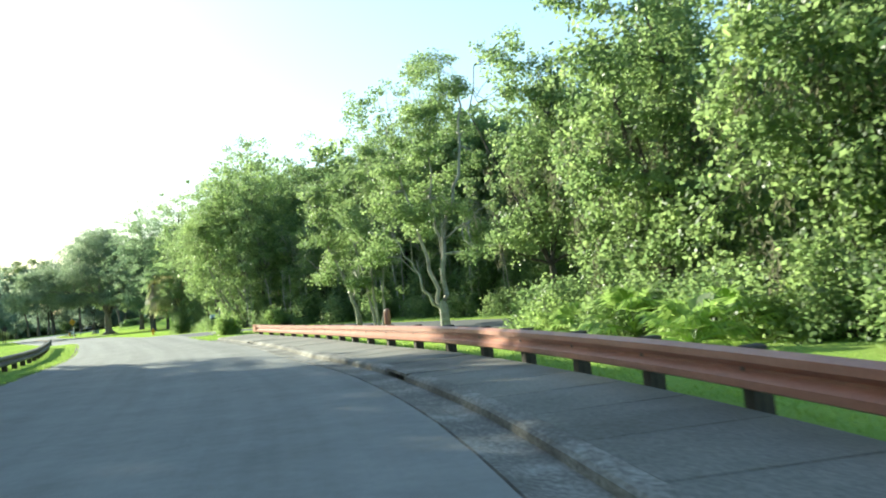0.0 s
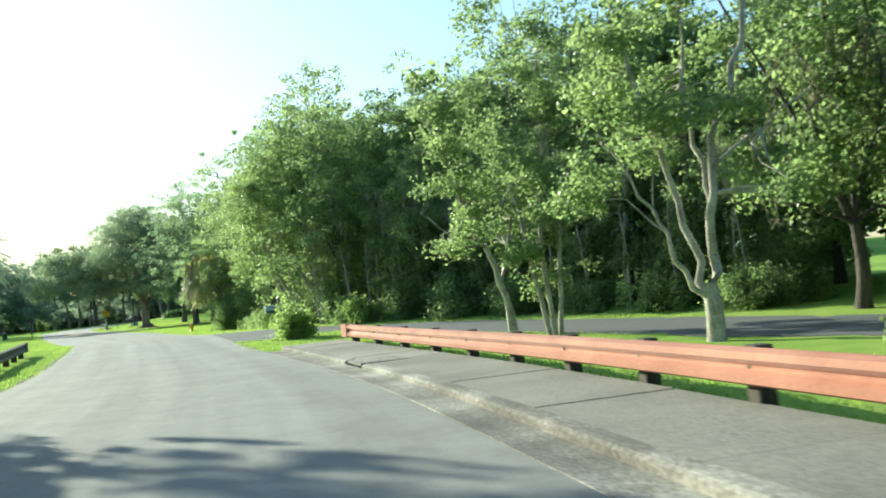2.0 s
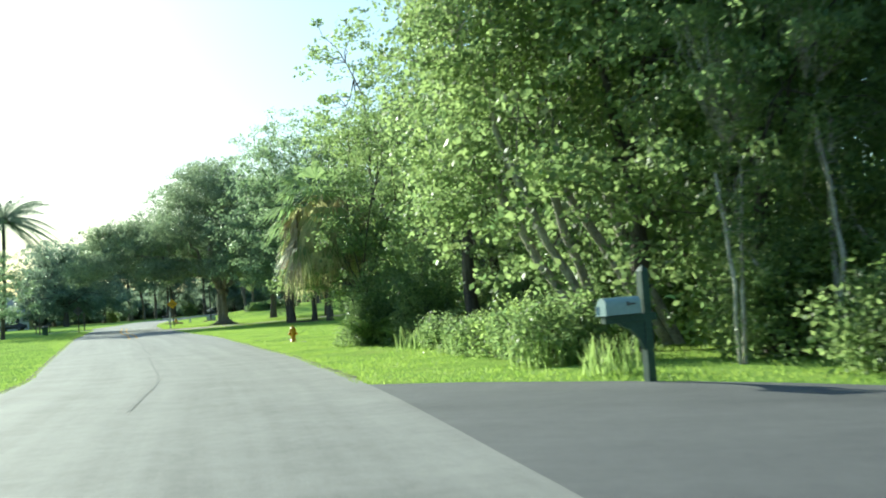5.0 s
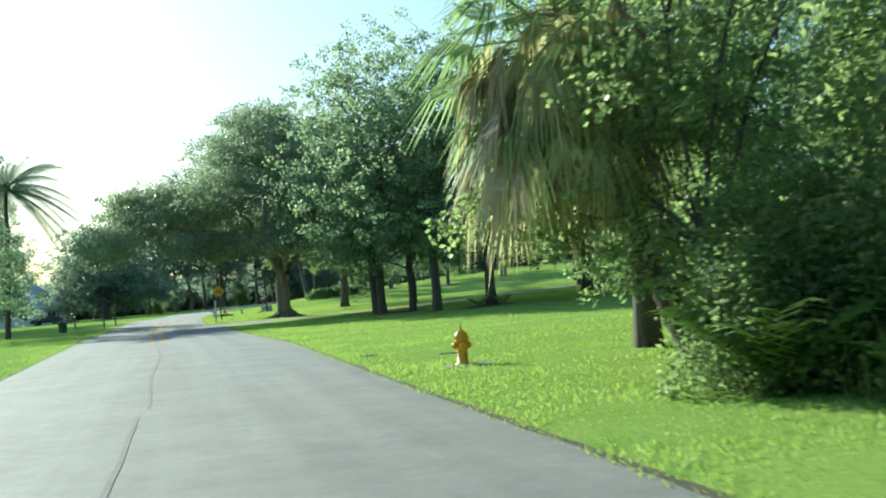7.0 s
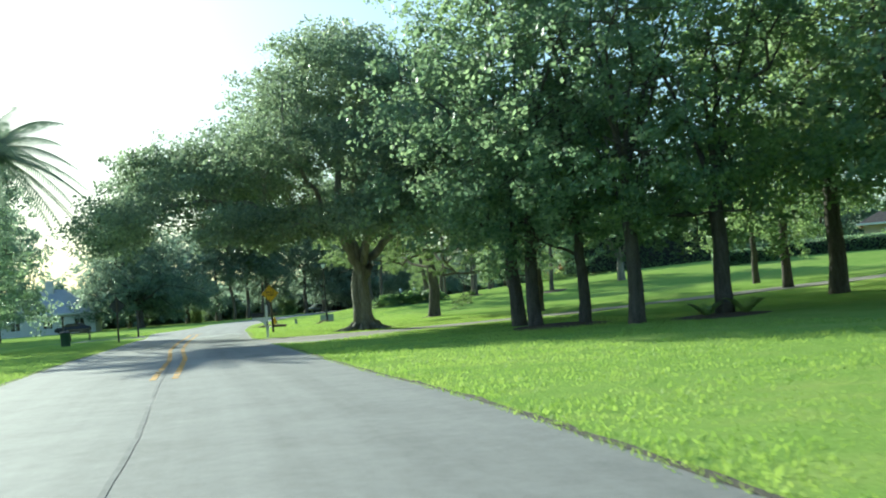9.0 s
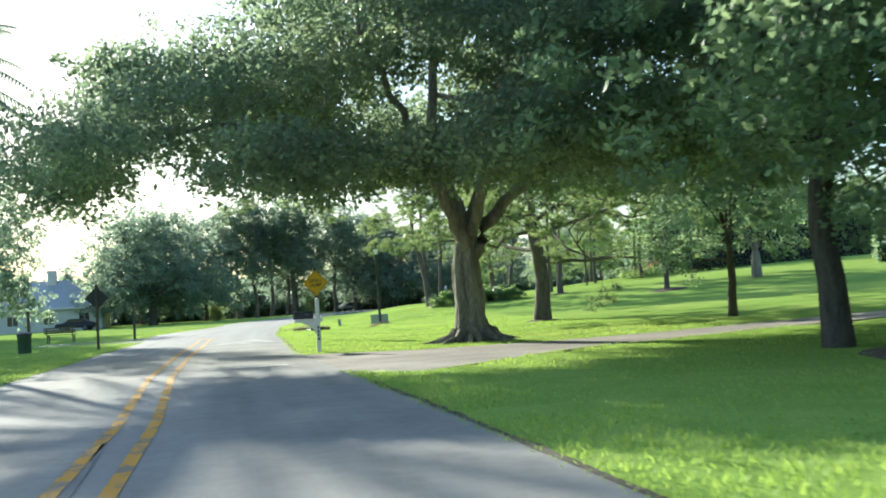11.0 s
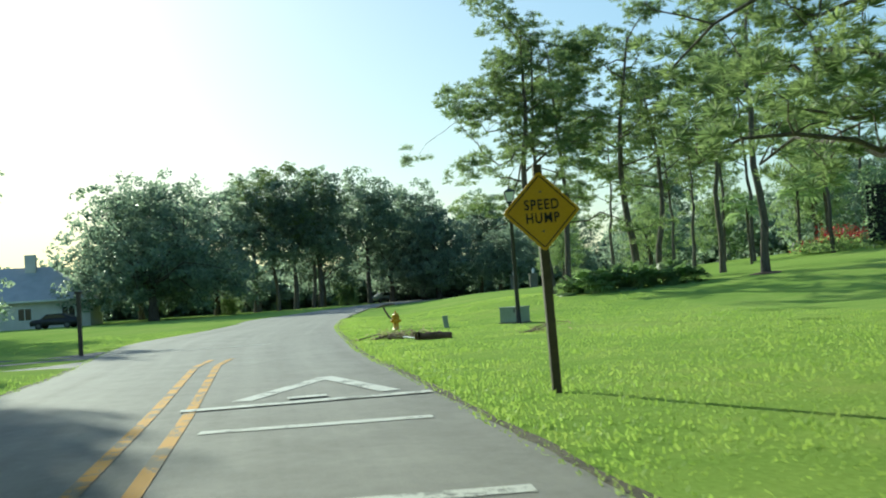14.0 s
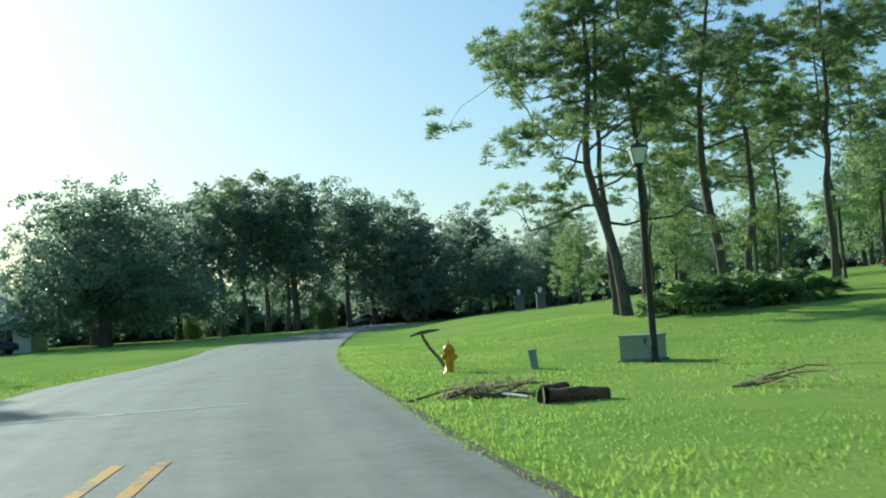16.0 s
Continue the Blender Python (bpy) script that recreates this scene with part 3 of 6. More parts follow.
def sweep(name, profile, line, mat, parent=None, closed=True):
    """A section of (outward, up) pairs swept along points; outward is to the right of the way."""
    line = np.asarray(line)
    t = np.gradient(line[:, :2], axis=0)
    t /= np.linalg.norm(t, axis=1)[:, None]
    nrm = np.stack([t[:, 1], -t[:, 0]], 1)
    v, f, m = [], [], len(profile)
    for p, q in zip(line, nrm):
        for o, u in profile:
            v.append((p[0] + q[0] * o, p[1] + q[1] * o, p[2] + u))
    for i in range(len(line) - 1):
        for j in range(m if closed else m - 1):
            k = (j + 1) % m
            f.append((i * m + j, i * m + k, (i + 1) * m + k, (i + 1) * m + j))
    if closed:
        f.append(tuple(range(m))[::-1]), f.append(tuple((len(line) - 1) * m + j for j in range(m)))
    return raw(name, v, f, mat, parent)


WALK_END, RISE = 44.5, 0.11
INLETS = [(16.5, 17.7), (36.9, 38.0)]
sidewalk = tagged(new("pavement"), "concrete pavement with a stained kerb beside the road", "pavement", "", "structure")
ob = sweep("gutter", [(0, -0.05), (0.02, 0.022), (0.25, 0.0), (0.48, 0.012), (0.48, -0.05)], along_edge(0, -30, WALK_END, 1.0, 1, 0.0), M["dirty"], sidewalk)
spans, y = [], -30.0
for a_, b_ in INLETS + [(WALK_END, WALK_END)]:
    spans.append((y, a_))
    y = b_
for a_, b_ in spans:
    sweep("kerb", [(0.46, -0.1), (0.47, RISE - 0.03), (0.50, RISE - 0.005), (0.55, RISE + 0.004), (0.66, RISE + 0.004), (0.66, -0.1)], along_edge(0, a_, b_, 0.5), M["dirty"], sidewalk)
for a_, b_ in INLETS:
    inlet = sweep("drain_inlet", [(0.47, RISE - 0.03), (0.47, RISE + 0.012), (1.3, RISE + 0.012), (1.3, RISE - 0.03)], along_edge(0, a_ - 0.15, b_ + 0.15, 0.5), M["dirty"], sidewalk)
    # solid block painted near-black as the shade within the inlet
    sweep("drain_mouth", [(0.60, -0.12), (0.60, RISE - 0.03), (1.2, RISE - 0.03), (1.2, -0.12)], along_edge(0, a_, b_, 0.5), M["dark"], sidewalk)
y = -30.0
while y < WALK_END - 0.2:
    y1 = min(y + 1.52, WALK_END)
    lift = RISE + rng.uniform(-0.004, 0.004)
    sweep("slab", [(0.67, -0.1), (0.67, lift), (2.05, lift + 0.015), (2.05, -0.1)], along_edge(0, y + 0.008, y1 - 0.008, (y1 - y - 0.016) / 2), M["concrete"], sidewalk)
    y = y1

# the beam's section: two waves, from its lower lip to its upper one
WAVE = [(0.00, -0.156), (0.025, -0.15), (0.08, -0.125), (0.083, -0.065), (0.03, -0.03), (0.005, -0.01), (0.005, 0.01), (0.03, 0.03), (0.083, 0.065), (0.08, 0.125), (0.025, 0.15), (0.00, 0.156)]


def guard_rail(name, line, facing, centre, mat, post_mat, label, spacing, post_h):
    """A W-beam on timber posts. facing: +1 if the waves stand out to the right of the way."""
    rail = tagged(new(name), label, "guard rail")
    sec = [(facing * o, u + centre) for o, u in WAVE]
    sec = sec + [(o - facing * 0.006, u) for o, u in sec[::-1]]
    sweep("beam", sec, line, mat, rail)
    end = sweep("end_shoe", [(facing * 0.10, centre - 0.16), (facing * 0.10, centre + 0.16), (facing * -0.02, centre + 0.16), (facing * -0.02, centre - 0.16)], line[-2:] + (line[-1] - line[-2]) * 0.45, mat, rail)
    s = np.concatenate([[0], np.linalg.norm(np.diff(line[:, :2], axis=0), axis=1).cumsum()])
    first = None
    for q in np.arange(s[-1] - 0.5, 0, -spacing):
        p = [np.interp(q, s, line[:, i]) for i in range(3)]
        t = np.array([np.interp(min(q + 0.3, s[-1]), s, line[:, i]) for i in (0, 1)]) - np.array(p[:2])
        turn = math.degrees(math.atan2(t[1], t[0])) - 90
        if first is None:
            po = part("post", box(0.16, 0.19, post_h + 0.3, (0, 0, -0.3), 0.012), post_mat, rail)
            bo = part("bolt", lathe([(0.0, 0), (0.022, 0.0), (0.02, 0.012), (0.0, 0.014)], 8, (facing * 0.095, 0, centre), Matrix.Rotation(radians(90 * facing), 4, "Y")), M["grey"], po)
            first = po
        else:
            po = first.copy()
            scene.collection.objects.link(po)
            bo = first.children[0].copy()
            scene.collection.objects.link(bo)
            bo.parent = po
        po.matrix_basis = pose(p[0], p[1], p[2], 0, 0, turn) @ Matrix.Translation((-facing * 0.09, 0, 0)) @ Matrix.Rotation(radians(rng.uniform(-1.5, 1.5)), 4, "Y")
    return rail


line = along_edge(2.06, -30, WALK_END - 0.2, 0.5, 1, 0.08)
line[:, 2] += RISE
guard_rail("guard_rail", line, -1, 0.31, M["terracotta"], M["post"], "terracotta-painted steel guard rail on short dark timber posts behind the pavement", 2.15, 0.478)
line = along_edge(1.3, -30, 52.8, 0.5, -1)
line[:, 2] = land(line[:, 0], line[:, 1])
guard_rail("guard_rail", line, 1, 0.36, M["weathered"], M["post"], "weathered grey guard rail on dark timber posts in the grass", 2.0, 0.45)

# ---- markings on the road ----
def strip(name, pts, width, mat, lift=0.026):
    """A painted line along points on the road, square at its ends."""
    p = np.asarray(pts, float)
    d = np.gradient(p, axis=0)
    d /= np.linalg.norm(d, axis=1)[:, None]
    nrm = np.stack([d[:, 1], -d[:, 0]], 1) * width / 2
    a_, b_ = p - nrm, p + nrm
    v = [(*q, road_z(q[1]) + lift) for q in a_] + [(*q, road_z(q[1]) + lift) for q in b_]
    n = len(p)
    return raw(name, v, [(i, n + i, n + i + 1, i + 1) for i in range(n - 1)], mat)


marks = tagged(new("road_marking"), "worn double yellow centre line on asphalt", "road marking", "", "structure")
for off in (-0.20, 0.22):
    pts = [(-41.6, 100.6), (-45.95, 107.9), (-50.4, 114.8), (-55.05, 122.6), (-58.5, 128.7), (-62.75, 136.0), (-63.6, 137.9)]
    q = np.linspace(0, len(pts) - 1, 60)
    c = np.stack([np.interp(q, range(len(pts)), [p[i] for p in pts]) for i in (0, 1)], 1)
    d = np.gradient(c, axis=0)
    d /= np.linalg.norm(d, axis=1)[:, None]
    strip("yellow_line", c + np.stack([d[:, 1], -d[:, 0]], 1) * off, 0.13, M["mark_yellow"]).parent = marks
seam = tagged(new("road_seam"), "dark tar seam wandering along the middle of the road", "road seam", "", "structure")
for part_, y0, y1 in ((0.465, 60, 79), (0.485, 79.5, 96), (0.49, 97, 107)):
    ys = np.arange(y0, y1, 0.6)
    xs = xl(ys) * (1 - part_) + xr(ys) * part_ + 0.05 * np.sin(ys * 0.5) + rng.normal(0, 0.006, len(ys))
    strip("seam", np.stack([xs, ys], 1), 0.055, M["tar"]).parent = seam
hump = tagged(new("hump_marking"), "worn white bars and chevron painted before the speed hump", "road marking", "", "structure")
for a_, b_ in (((-50.5, 116.6), (-49.0, 117.35)), ((-53.2, 121.1), (-51.6, 121.85)), ((-55.2, 124.2), (-53.4, 125.0)), ((-57.2, 127.3), (-55.2, 128.2))):
    strip("white_bar", np.linspace(a_, b_, 4), 0.22, M["mark_white"]).parent = hump
for k, (a_, b_) in enumerate((((-58.25, 129.8), (-58.55, 132.7)), ((-58.6, 132.75), (-56.6, 130.55)), ((-58.5, 128.9), (-56.0, 130.35)), ((-57.7, 129.95), (-57.3, 130.2)))):
    strip("white_chevron", np.linspace(a_, b_, 4), 0.26, M["mark_white"], 0.026 + 0.004 * k).parent = hump
strip("white_bar", np.linspace((-69.2, 141.4), (-65.6, 143.6), 6), 0.14, M["mark_white"]).parent = hump

# ---- trees ----
def crown_points(blobs, n, shell=0.55):
    """Centres of leaf clumps, mostly near the outside of a set of ellipsoids (x, y, z, rx, ry, rz)."""
    w = np.array([b[3] * b[4] * b[5] for b in blobs]) ** 0.7
    pick = rng.choice(len(blobs), n, p=w / w.sum())
    d = rng.normal(0, 1, (n, 3))
    d /= np.linalg.norm(d, axis=1)[:, None]
    r = (1 - rng.uniform(0, 1, n) ** 1.4 * (1 - 0.15) * (1 - shell * 0.6)) * rng.uniform(0.85, 1.12, n)
    bl = np.array(blobs)[pick]
    return bl[:, :3] + d * r[:, None] * bl[:, 3:]


def tree_parts(blobs, fork, r0, stems=((0, 0),), limbs=7, clumps=260, clump_r=0.75, leaves=60, size=0.2, lean=(0, 0), aspect=0.6, droop=0.2, shell=0.55, flare=1.5, twig=0.02, wob=0.12, flat=0.7, leaders=()):
    """Strands of the trunks, the limbs and the twigs, and quads of the leaves, round a base at the origin."""
    trunks, boughs, twigs, nodes = [], [], [], []
    top = np.array([lean[0], lean[1], fork])
    for i, (sx, sy) in enumerate(stems):
        base = np.array([sx * 0.15, sy * 0.15, -0.25])
        end = top + np.array([sx, sy, 0])
        p = bend(base, end, 0, wob * 0.5, 8)
        rr = np.interp(np.linspace(0, 1, 8), [0, 0.10, 0.28, 0.85, 1], [r0 * flare, r0 * (0.35 + 0.6 * flare), r0, r0 * 0.8, r0 * 0.6]) / math.sqrt(len(stems)) ** 0.6
        trunks.append((p, rr))
        for way, lr in leaders:  # limbs with a course of their own
            t = np.linspace(0, len(way) - 1, 3 * len(way))
            q = np.stack([np.interp(t, np.arange(len(way)), [w_[a] for w_ in way]) for a in range(3)], 1)
            q[1:-1] = (q[:-2] + q[1:-1] * 2 + q[2:]) / 4
            q[1:] += rng.normal(0, 0.05, (len(q) - 1, 3))
            lrs = np.linspace(lr, lr * 0.3, len(q))
            boughs.append((q, lrs))
            nodes.append(np.column_stack([q[2:], lrs[2:]]))
            for _ in range(4):
                m = rng.integers(len(q) // 2, len(q))
                b2 = blobs[np.argmin([((np.array(b[:3]) - q[m]) ** 2).sum() * rng.uniform(0.3, 1.5) for b in blobs])]
                q2 = bend(q[m], np.array(b2[:3]) + rng.normal(0, 0.4, 3) * np.array(b2[3:]), 0.06, wob * 1.8, 7)
                r2 = np.linspace(lrs[m] * 0.6, lrs[m] * 0.15, 7)
                boughs.append((q2, r2))
                nodes.append(np.column_stack([q2[1:], r2[1:]]))
        k = max(2, limbs // len(stems)) if limbs else 0
        for j in range(k):
            b = blobs[(i * k + j) % len(blobs)]
            tgt = np.array(b[:3]) + rng.normal(0, 0.35, 3) * np.array(b[3:]) + np.array([0, 0, 0.2 * b[5]])
            at = p[-1] if j % 3 else p[rng.integers(5, 8)]
            q = bend(at, tgt, rng.uniform(0.0, 0.14), wob * 1.6, 8)
            lr = rr[-1] * rng.uniform(0.38, 0.68)
            boughs.append((q, np.linspace(lr, lr * 0.25, 8)))
            nodes.append(np.column_stack([q[2:], np.linspace(lr, lr * 0.25, 8)[2:]]))
            for _ in range(2):
                s = q[rng.integers(3, 7)]
                b2 = blobs[rng.integers(len(blobs))]
                tgt2 = s + (np.array(b2[:3]) - s) * 0.35 + rng.normal(0, 0.4, 3) * np.array(b2[3:])
                q2 = bend(s, tgt2, 0.05, wob * 1.6, 6)
                twigs.append((q2, np.linspace(lr * 0.4, lr * 0.12, 6)))
                nodes.append(np.column_stack([q2[1:], np.linspace(lr * 0.4, lr * 0.12, 6)[1:]]))
    nodes = np.concatenate(nodes)
    c = crown_points(blobs, clumps, shell)
    for p in c[:: max(1, len(c) // 90)]:
        k = np.argmin(((nodes[:, :3] - p) ** 2).sum(1))
        q = bend(nodes[k, :3], p, 0.03, 0.2, 4)
        twigs.append((q, np.linspace(min(nodes[k, 3], twig * 1.6), twig * 0.35, 4)))
    rad = clump_r * rng.uniform(0.6, 1.3, len(c))
    d = rng.normal(0, 1, (len(c), leaves, 3))
    d /= np.linalg.norm(d, axis=2)[..., None]
    mid = np.array([b[:3] for b in blobs]).mean(0)
    out = unit(d + 0.7 * unit(c - mid)[:, None]).reshape(-1, 3)
    d *= rng.uniform(0, 1, (len(c), leaves, 1)) ** 0.4
    d[..., 2] *= flat
    pts = (c[:, None] + d * rad[:, None, None]).reshape(-1, 3)
    return trunks, boughs, twigs, cards(pts, size, aspect, droop, 0.4, out)


def fluted(pts, rad, sides=60, rings=44):
    """An old trunk: deep flutes that widen into the roots, knots and a twisted grain."""
    t0, t = np.linspace(0, 1, len(pts)), np.linspace(0, 1, rings)
    p = np.stack([np.interp(t, t0, pts[:, k]) for k in range(3)], 1)
    r = np.interp(t, t0, rad)
    v, f = tubes([(p, r)], sides)
    v = v.reshape(rings, sides, 3)
    ang = np.arange(sides) * 2 * np.pi / sides
    A, T = np.meshgrid(ang, t)
    base = np.clip(1 - T * 2.2, 0, 1) ** 1.5
    g = 0.20 * np.abs(np.sin(2.5 * A + 1.1 * T + 0.6)) + 0.09 * np.abs(np.sin(4.5 * A - 2.0 * T + 1.9)) + 0.03 * np.sin(14 * A + 6 * T) - 0.16
    g = g * (1 + 1.1 * base) + 0.05 * np.sin(2 * A + 7 * T) + 0.035 * np.sin(3 * A - 15 * T + 1) + rng.normal(0, 0.014, A.shape)
    for ka, kt, s in ((1.1, 0.35, 0.12), (3.9, 0.62, 0.15), (5.2, 0.48, 0.10)):  # burrs
        g = g + s * np.exp(-((np.angle(np.exp(1j * (A - ka)))) / 0.3) ** 2 - ((T - kt) / 0.05) ** 2)
    v = p[:, None] + (v - p[:, None]) * (1 + g)[..., None]
    return v.reshape(-1, 3), f


def wood_parts(root, trunks, boughs, twigs, bark, sides, split):
    """Trunks and, where they show, limbs as parts of their own; the fine twigs as one."""
    for s in trunks:
        if sides >= 12:
            v, f = fluted(*s)
        else:
            v, f = tubes([s], sides)
        raw("trunk", v, f, M[bark], root, True)
    if split:
        for s in boughs:
            v, f = tubes([s], max(5, sides - 2))
            raw("limb", v, f, M[bark], root, True)
    else:
        twigs = boughs + twigs
    v, f = tubes(twigs, 5)
    tagged(raw("twig", v, f, M[bark], root, True), "", "", "", "stuff")


def tree(name, at, label, blobs, group="", turn=0, leafmat="leaf", bark="bark", moss=0, sides=8, split=True, **kw):
    trunks, boughs, twigs, q = tree_parts(blobs, **kw)
    root = thing(name, at, turn, label, "tree", group)
    wood_parts(root, trunks, boughs, twigs, bark, sides, split)
    quads("crown", q, M[leafmat], root)
    if moss:
        c = crown_points(blobs, moss, 0.9)
        c[:, 2] = np.minimum(c[:, 2], np.mean([b[2] for b in blobs]))
        m = c[:, None] + np.stack([rng.normal(0, 0.12, (moss, 40)), rng.normal(0, 0.12, (moss, 40)), -rng.uniform(0, 1.1, (moss, 40))], -1)
        quads("moss", cards(m.reshape(-1, 3), 0.26, 0.16, 2.2), M["moss"], root)
    return root


def zl(x, y):
    return float(land(x, y))


def on(x, y, dz=-0.03):
    return (x, y, zl(x, y) + dz)


def puffs(h0, h1, r, n, top=0.6, spread=1.0):
    """Overlapping ellipsoids for an irregular broad crown between two heights."""
    out = []
    for i in range(n):
        t = (i + 0.5) / n
        a_ = i * 2.4 + rng.uniform(-0.4, 0.4)
        w = r * (1 - abs(t - 0.4) * 1.2 * top)
        z = h0 + (h1 - h0) * (0.12 + 0.76 * t)
        o = r * 0.55 * spread * (1 - 0.5 * t)
        out.append((math.cos(a_) * o, math.sin(a_) * o, z, w * rng.uniform(0.5, 0.75), w * rng.uniform(0.5, 0.75), (h1 - h0) * rng.uniform(0.16, 0.24)))
    return out


def airy(h0, h1, r, n, lean=(0, 0), size=0.75):
    """Many small uneven sprays of foliage along a tall loose crown."""
    out = []
    for i in range(n):
        t_ = (i + rng.uniform(0.2, 0.8)) / n
        a_ = rng.uniform(0, 6.28)
        o = r * rng.uniform(0.15, 1.0) * (1 - 0.45 * t_)
        w = size * rng.uniform(0.6, 1.25)
        out.append((lean[0] * t_ + math.cos(a_) * o, lean[1] * t_ + math.sin(a_) * o, h0 + (h1 - h0) * t_, w, w * rng.uniform(0.7, 1.1), w * rng.uniform(0.45, 0.8)))
    return out


def stand(kind, places, *sources):
    """Copies of some trees at (x, y, turn, scale)."""
    for i, (x, y, turn, s) in enumerate(places):
        ob = copy_thing(sources[i % len(sources)], pose(*on(x, y), 0, 0, turn) @ Matrix.Diagonal((s, s, s * rng.uniform(0.92, 1.1), 1)))



W = "woodland trees"
wood_a = tree("woodland_tree", on(-12.6, 67.5), "tall broadleaf tree with dense green foliage at the wood's edge", puffs(0.8, 12.6, 4.0, 12, 0.55), W, 0, clumps=500, clump_r=0.5, leaves=46, size=0.155, fork=3.5, r0=0.2, limbs=9, split=False, sides=6)
wood_b = tree("woodland_tree", on(-7.2, 65.5), "tall broadleaf tree with dense green foliage at the wood's edge", puffs(0.5, 11.6, 3.8, 11, 0.6), W, 0, clumps=480, clump_r=0.5, leaves=46, size=0.155, fork=3.0, r0=0.17, limbs=9, stems=((0, 0), (0.8, 0.3)), split=False, sides=6)
wood_c = tree("woodland_tree", on(4, 60), "dark broadleaf tree deep in the wood", puffs(0.3, 12.5, 4.4, 10, 0.4), W, 0, leafmat="leaf", clumps=420, clump_r=0.8, leaves=28, size=0.36, fork=3.5, r0=0.2, limbs=8, split=False, sides=5)
stand("wood", [(-10.6, 64.6, 200, 0.72), (-6.2, 61.4, 300, 0.6), (-1.2, 62.5, 70, 1.18), (7.5, 53.5, 150, 0.95), (13, 49, 220, 1.0), (2.2, 59.5, 20, 0.95), (18, 44, 110, 0.95)], wood_a, wood_b)
stand("wood", [(-4.2, 66, 70, 0.9), (0.5, 64.5, 150, 0.85), (9.5, 58, 90, 1.0), (15, 54, 40, 1.0), (22, 47, 200, 1.05), (27, 41, 330, 1.0), (-10, 74, 200, 0.95), (-3, 74, 330, 1.0), (5, 69, 90, 1.05),
               (13, 63, 130, 1.1), (21, 57, 260, 1.1), (29, 49, 10, 1.1), (35, 38, 170, 1.1), (33, 28, 100, 1.1), (-13, 80, 100, 1.0), (-7, 86, 250, 1.1), (-15, 90, 300, 1.0), (38, 16, 60, 1.1), (-11, 97, 45, 1.05), (2, 82, 160, 1.1), (28, 33, 30, 0.9), (23, 29, 240, 0.8)], wood_c)

# vine-hung trees behind the guard rail
V = "vine-hung trees"
vine_a = tree("vine_covered_tree", on(10.0, 31), "tree smothered in bright green vines with hanging dead stems", puffs(0.0, 10.2, 3.0, 9, 0.35, 1.3) + airy(0.6, 10.8, 3.6, 22, (0, 0), 1.0), V, 0, leafmat="leaf", clumps=760, clump_r=0.5, leaves=42, size=0.17, fork=3.2, r0=0.2, limbs=9, moss=70, split=False, sides=6, droop=0.5)
vine_b = tree("vine_covered_tree", on(13.2, 25), "tree smothered in bright green vines with hanging dead stems", puffs(-0.2, 10.5, 2.9, 9, 0.3, 1.3) + airy(0.4, 11.2, 3.5, 22, (0, 0), 1.0), V, 0, leafmat="leaf", clumps=760, clump_r=0.5, leaves=42, size=0.17, fork=3.0, r0=0.18, limbs=9, moss=70, split=False, sides=6, droop=0.5)
stand("vine", [(15.5, 19, 130, 1.0), (10.8, 36, 60, 0.78), (16, 30, 200, 1.0), (17.5, 13, 250, 1.0), (20, 24, 20, 1.1), (20, 7, 90, 1.0)], vine_a, vine_b)

# pale-barked trees between the rail and the side road
tree("pale_barked_tree", on(2.7, 41.2), "airy broadleaf tree with forked pale trunk and thin foliage", airy(2.8, 10.8, 2.7, 30, (0.2, 0), 0.85), "pale-barked trees", 0, leafmat="leaf", bark="pale_bark", clumps=600, clump_r=0.36, leaves=44, size=0.105, fork=1.2, r0=0.2, limbs=0, shell=0.2, flare=1.25, twig=0.03, wob=0.1,
     leaders=[([(0, 0, 0.9), (-0.3, 0.1, 2.1), (-0.7, 0.2, 4.1), (-1.2, 0.2, 5.8), (-1.6, 0.3, 8.2)], 0.10), ([(0, 0, 1.1), (0.15, 0, 2.2), (0.3, -0.1, 4.0), (0.95, -0.1, 5.6), (1.3, 0, 7.4), (1.4, 0.1, 9.4)], 0.12), ([(-0.05, 0, 0.8), (-0.6, -0.2, 1.6), (-0.9, -0.3, 2.7), (-1.6, -0.4, 3.8)], 0.07), ([(0.2, 0, 2.8), (-0.05, 0.3, 4.3), (-0.1, 0.4, 5.8), (0.1, 0.3, 8.2)], 0.07), ([(0.25, 0, 3.6), (1.2, 0.1, 4.2), (2.4, 0.2, 4.9)], 0.05)])
tree("pale_barked_tree", on(-1.8, 48.4), "leaning tree with a twisted pale trunk and light foliage", airy(2.4, 7.2, 1.9, 20, (-1.5, -0.2), 0.7), "pale-barked trees", 0, leafmat="leaf", bark="pale_bark", clumps=330, clump_r=0.34, leaves=44, size=0.095, fork=0.9, r0=0.15, limbs=0, wob=0.1, lean=(-0.12, 0), shell=0.2, flare=1.2, twig=0.025,
     leaders=[([(-0.12, 0, 0.7), (-0.4, 0, 2.1), (-0.9, 0, 3.3), (-1.3, 0.1, 4.4), (-1.9, 0.1, 6.2)], 0.11), ([(-0.3, 0, 1.5), (0.1, 0.2, 2.7), (0.3, 0.2, 4.4), (0.2, 0.3, 6.0)], 0.06), ([(-0.6, 0, 2.5), (-1.4, -0.3, 2.9), (-2.3, -0.4, 3.6)], 0.045)])
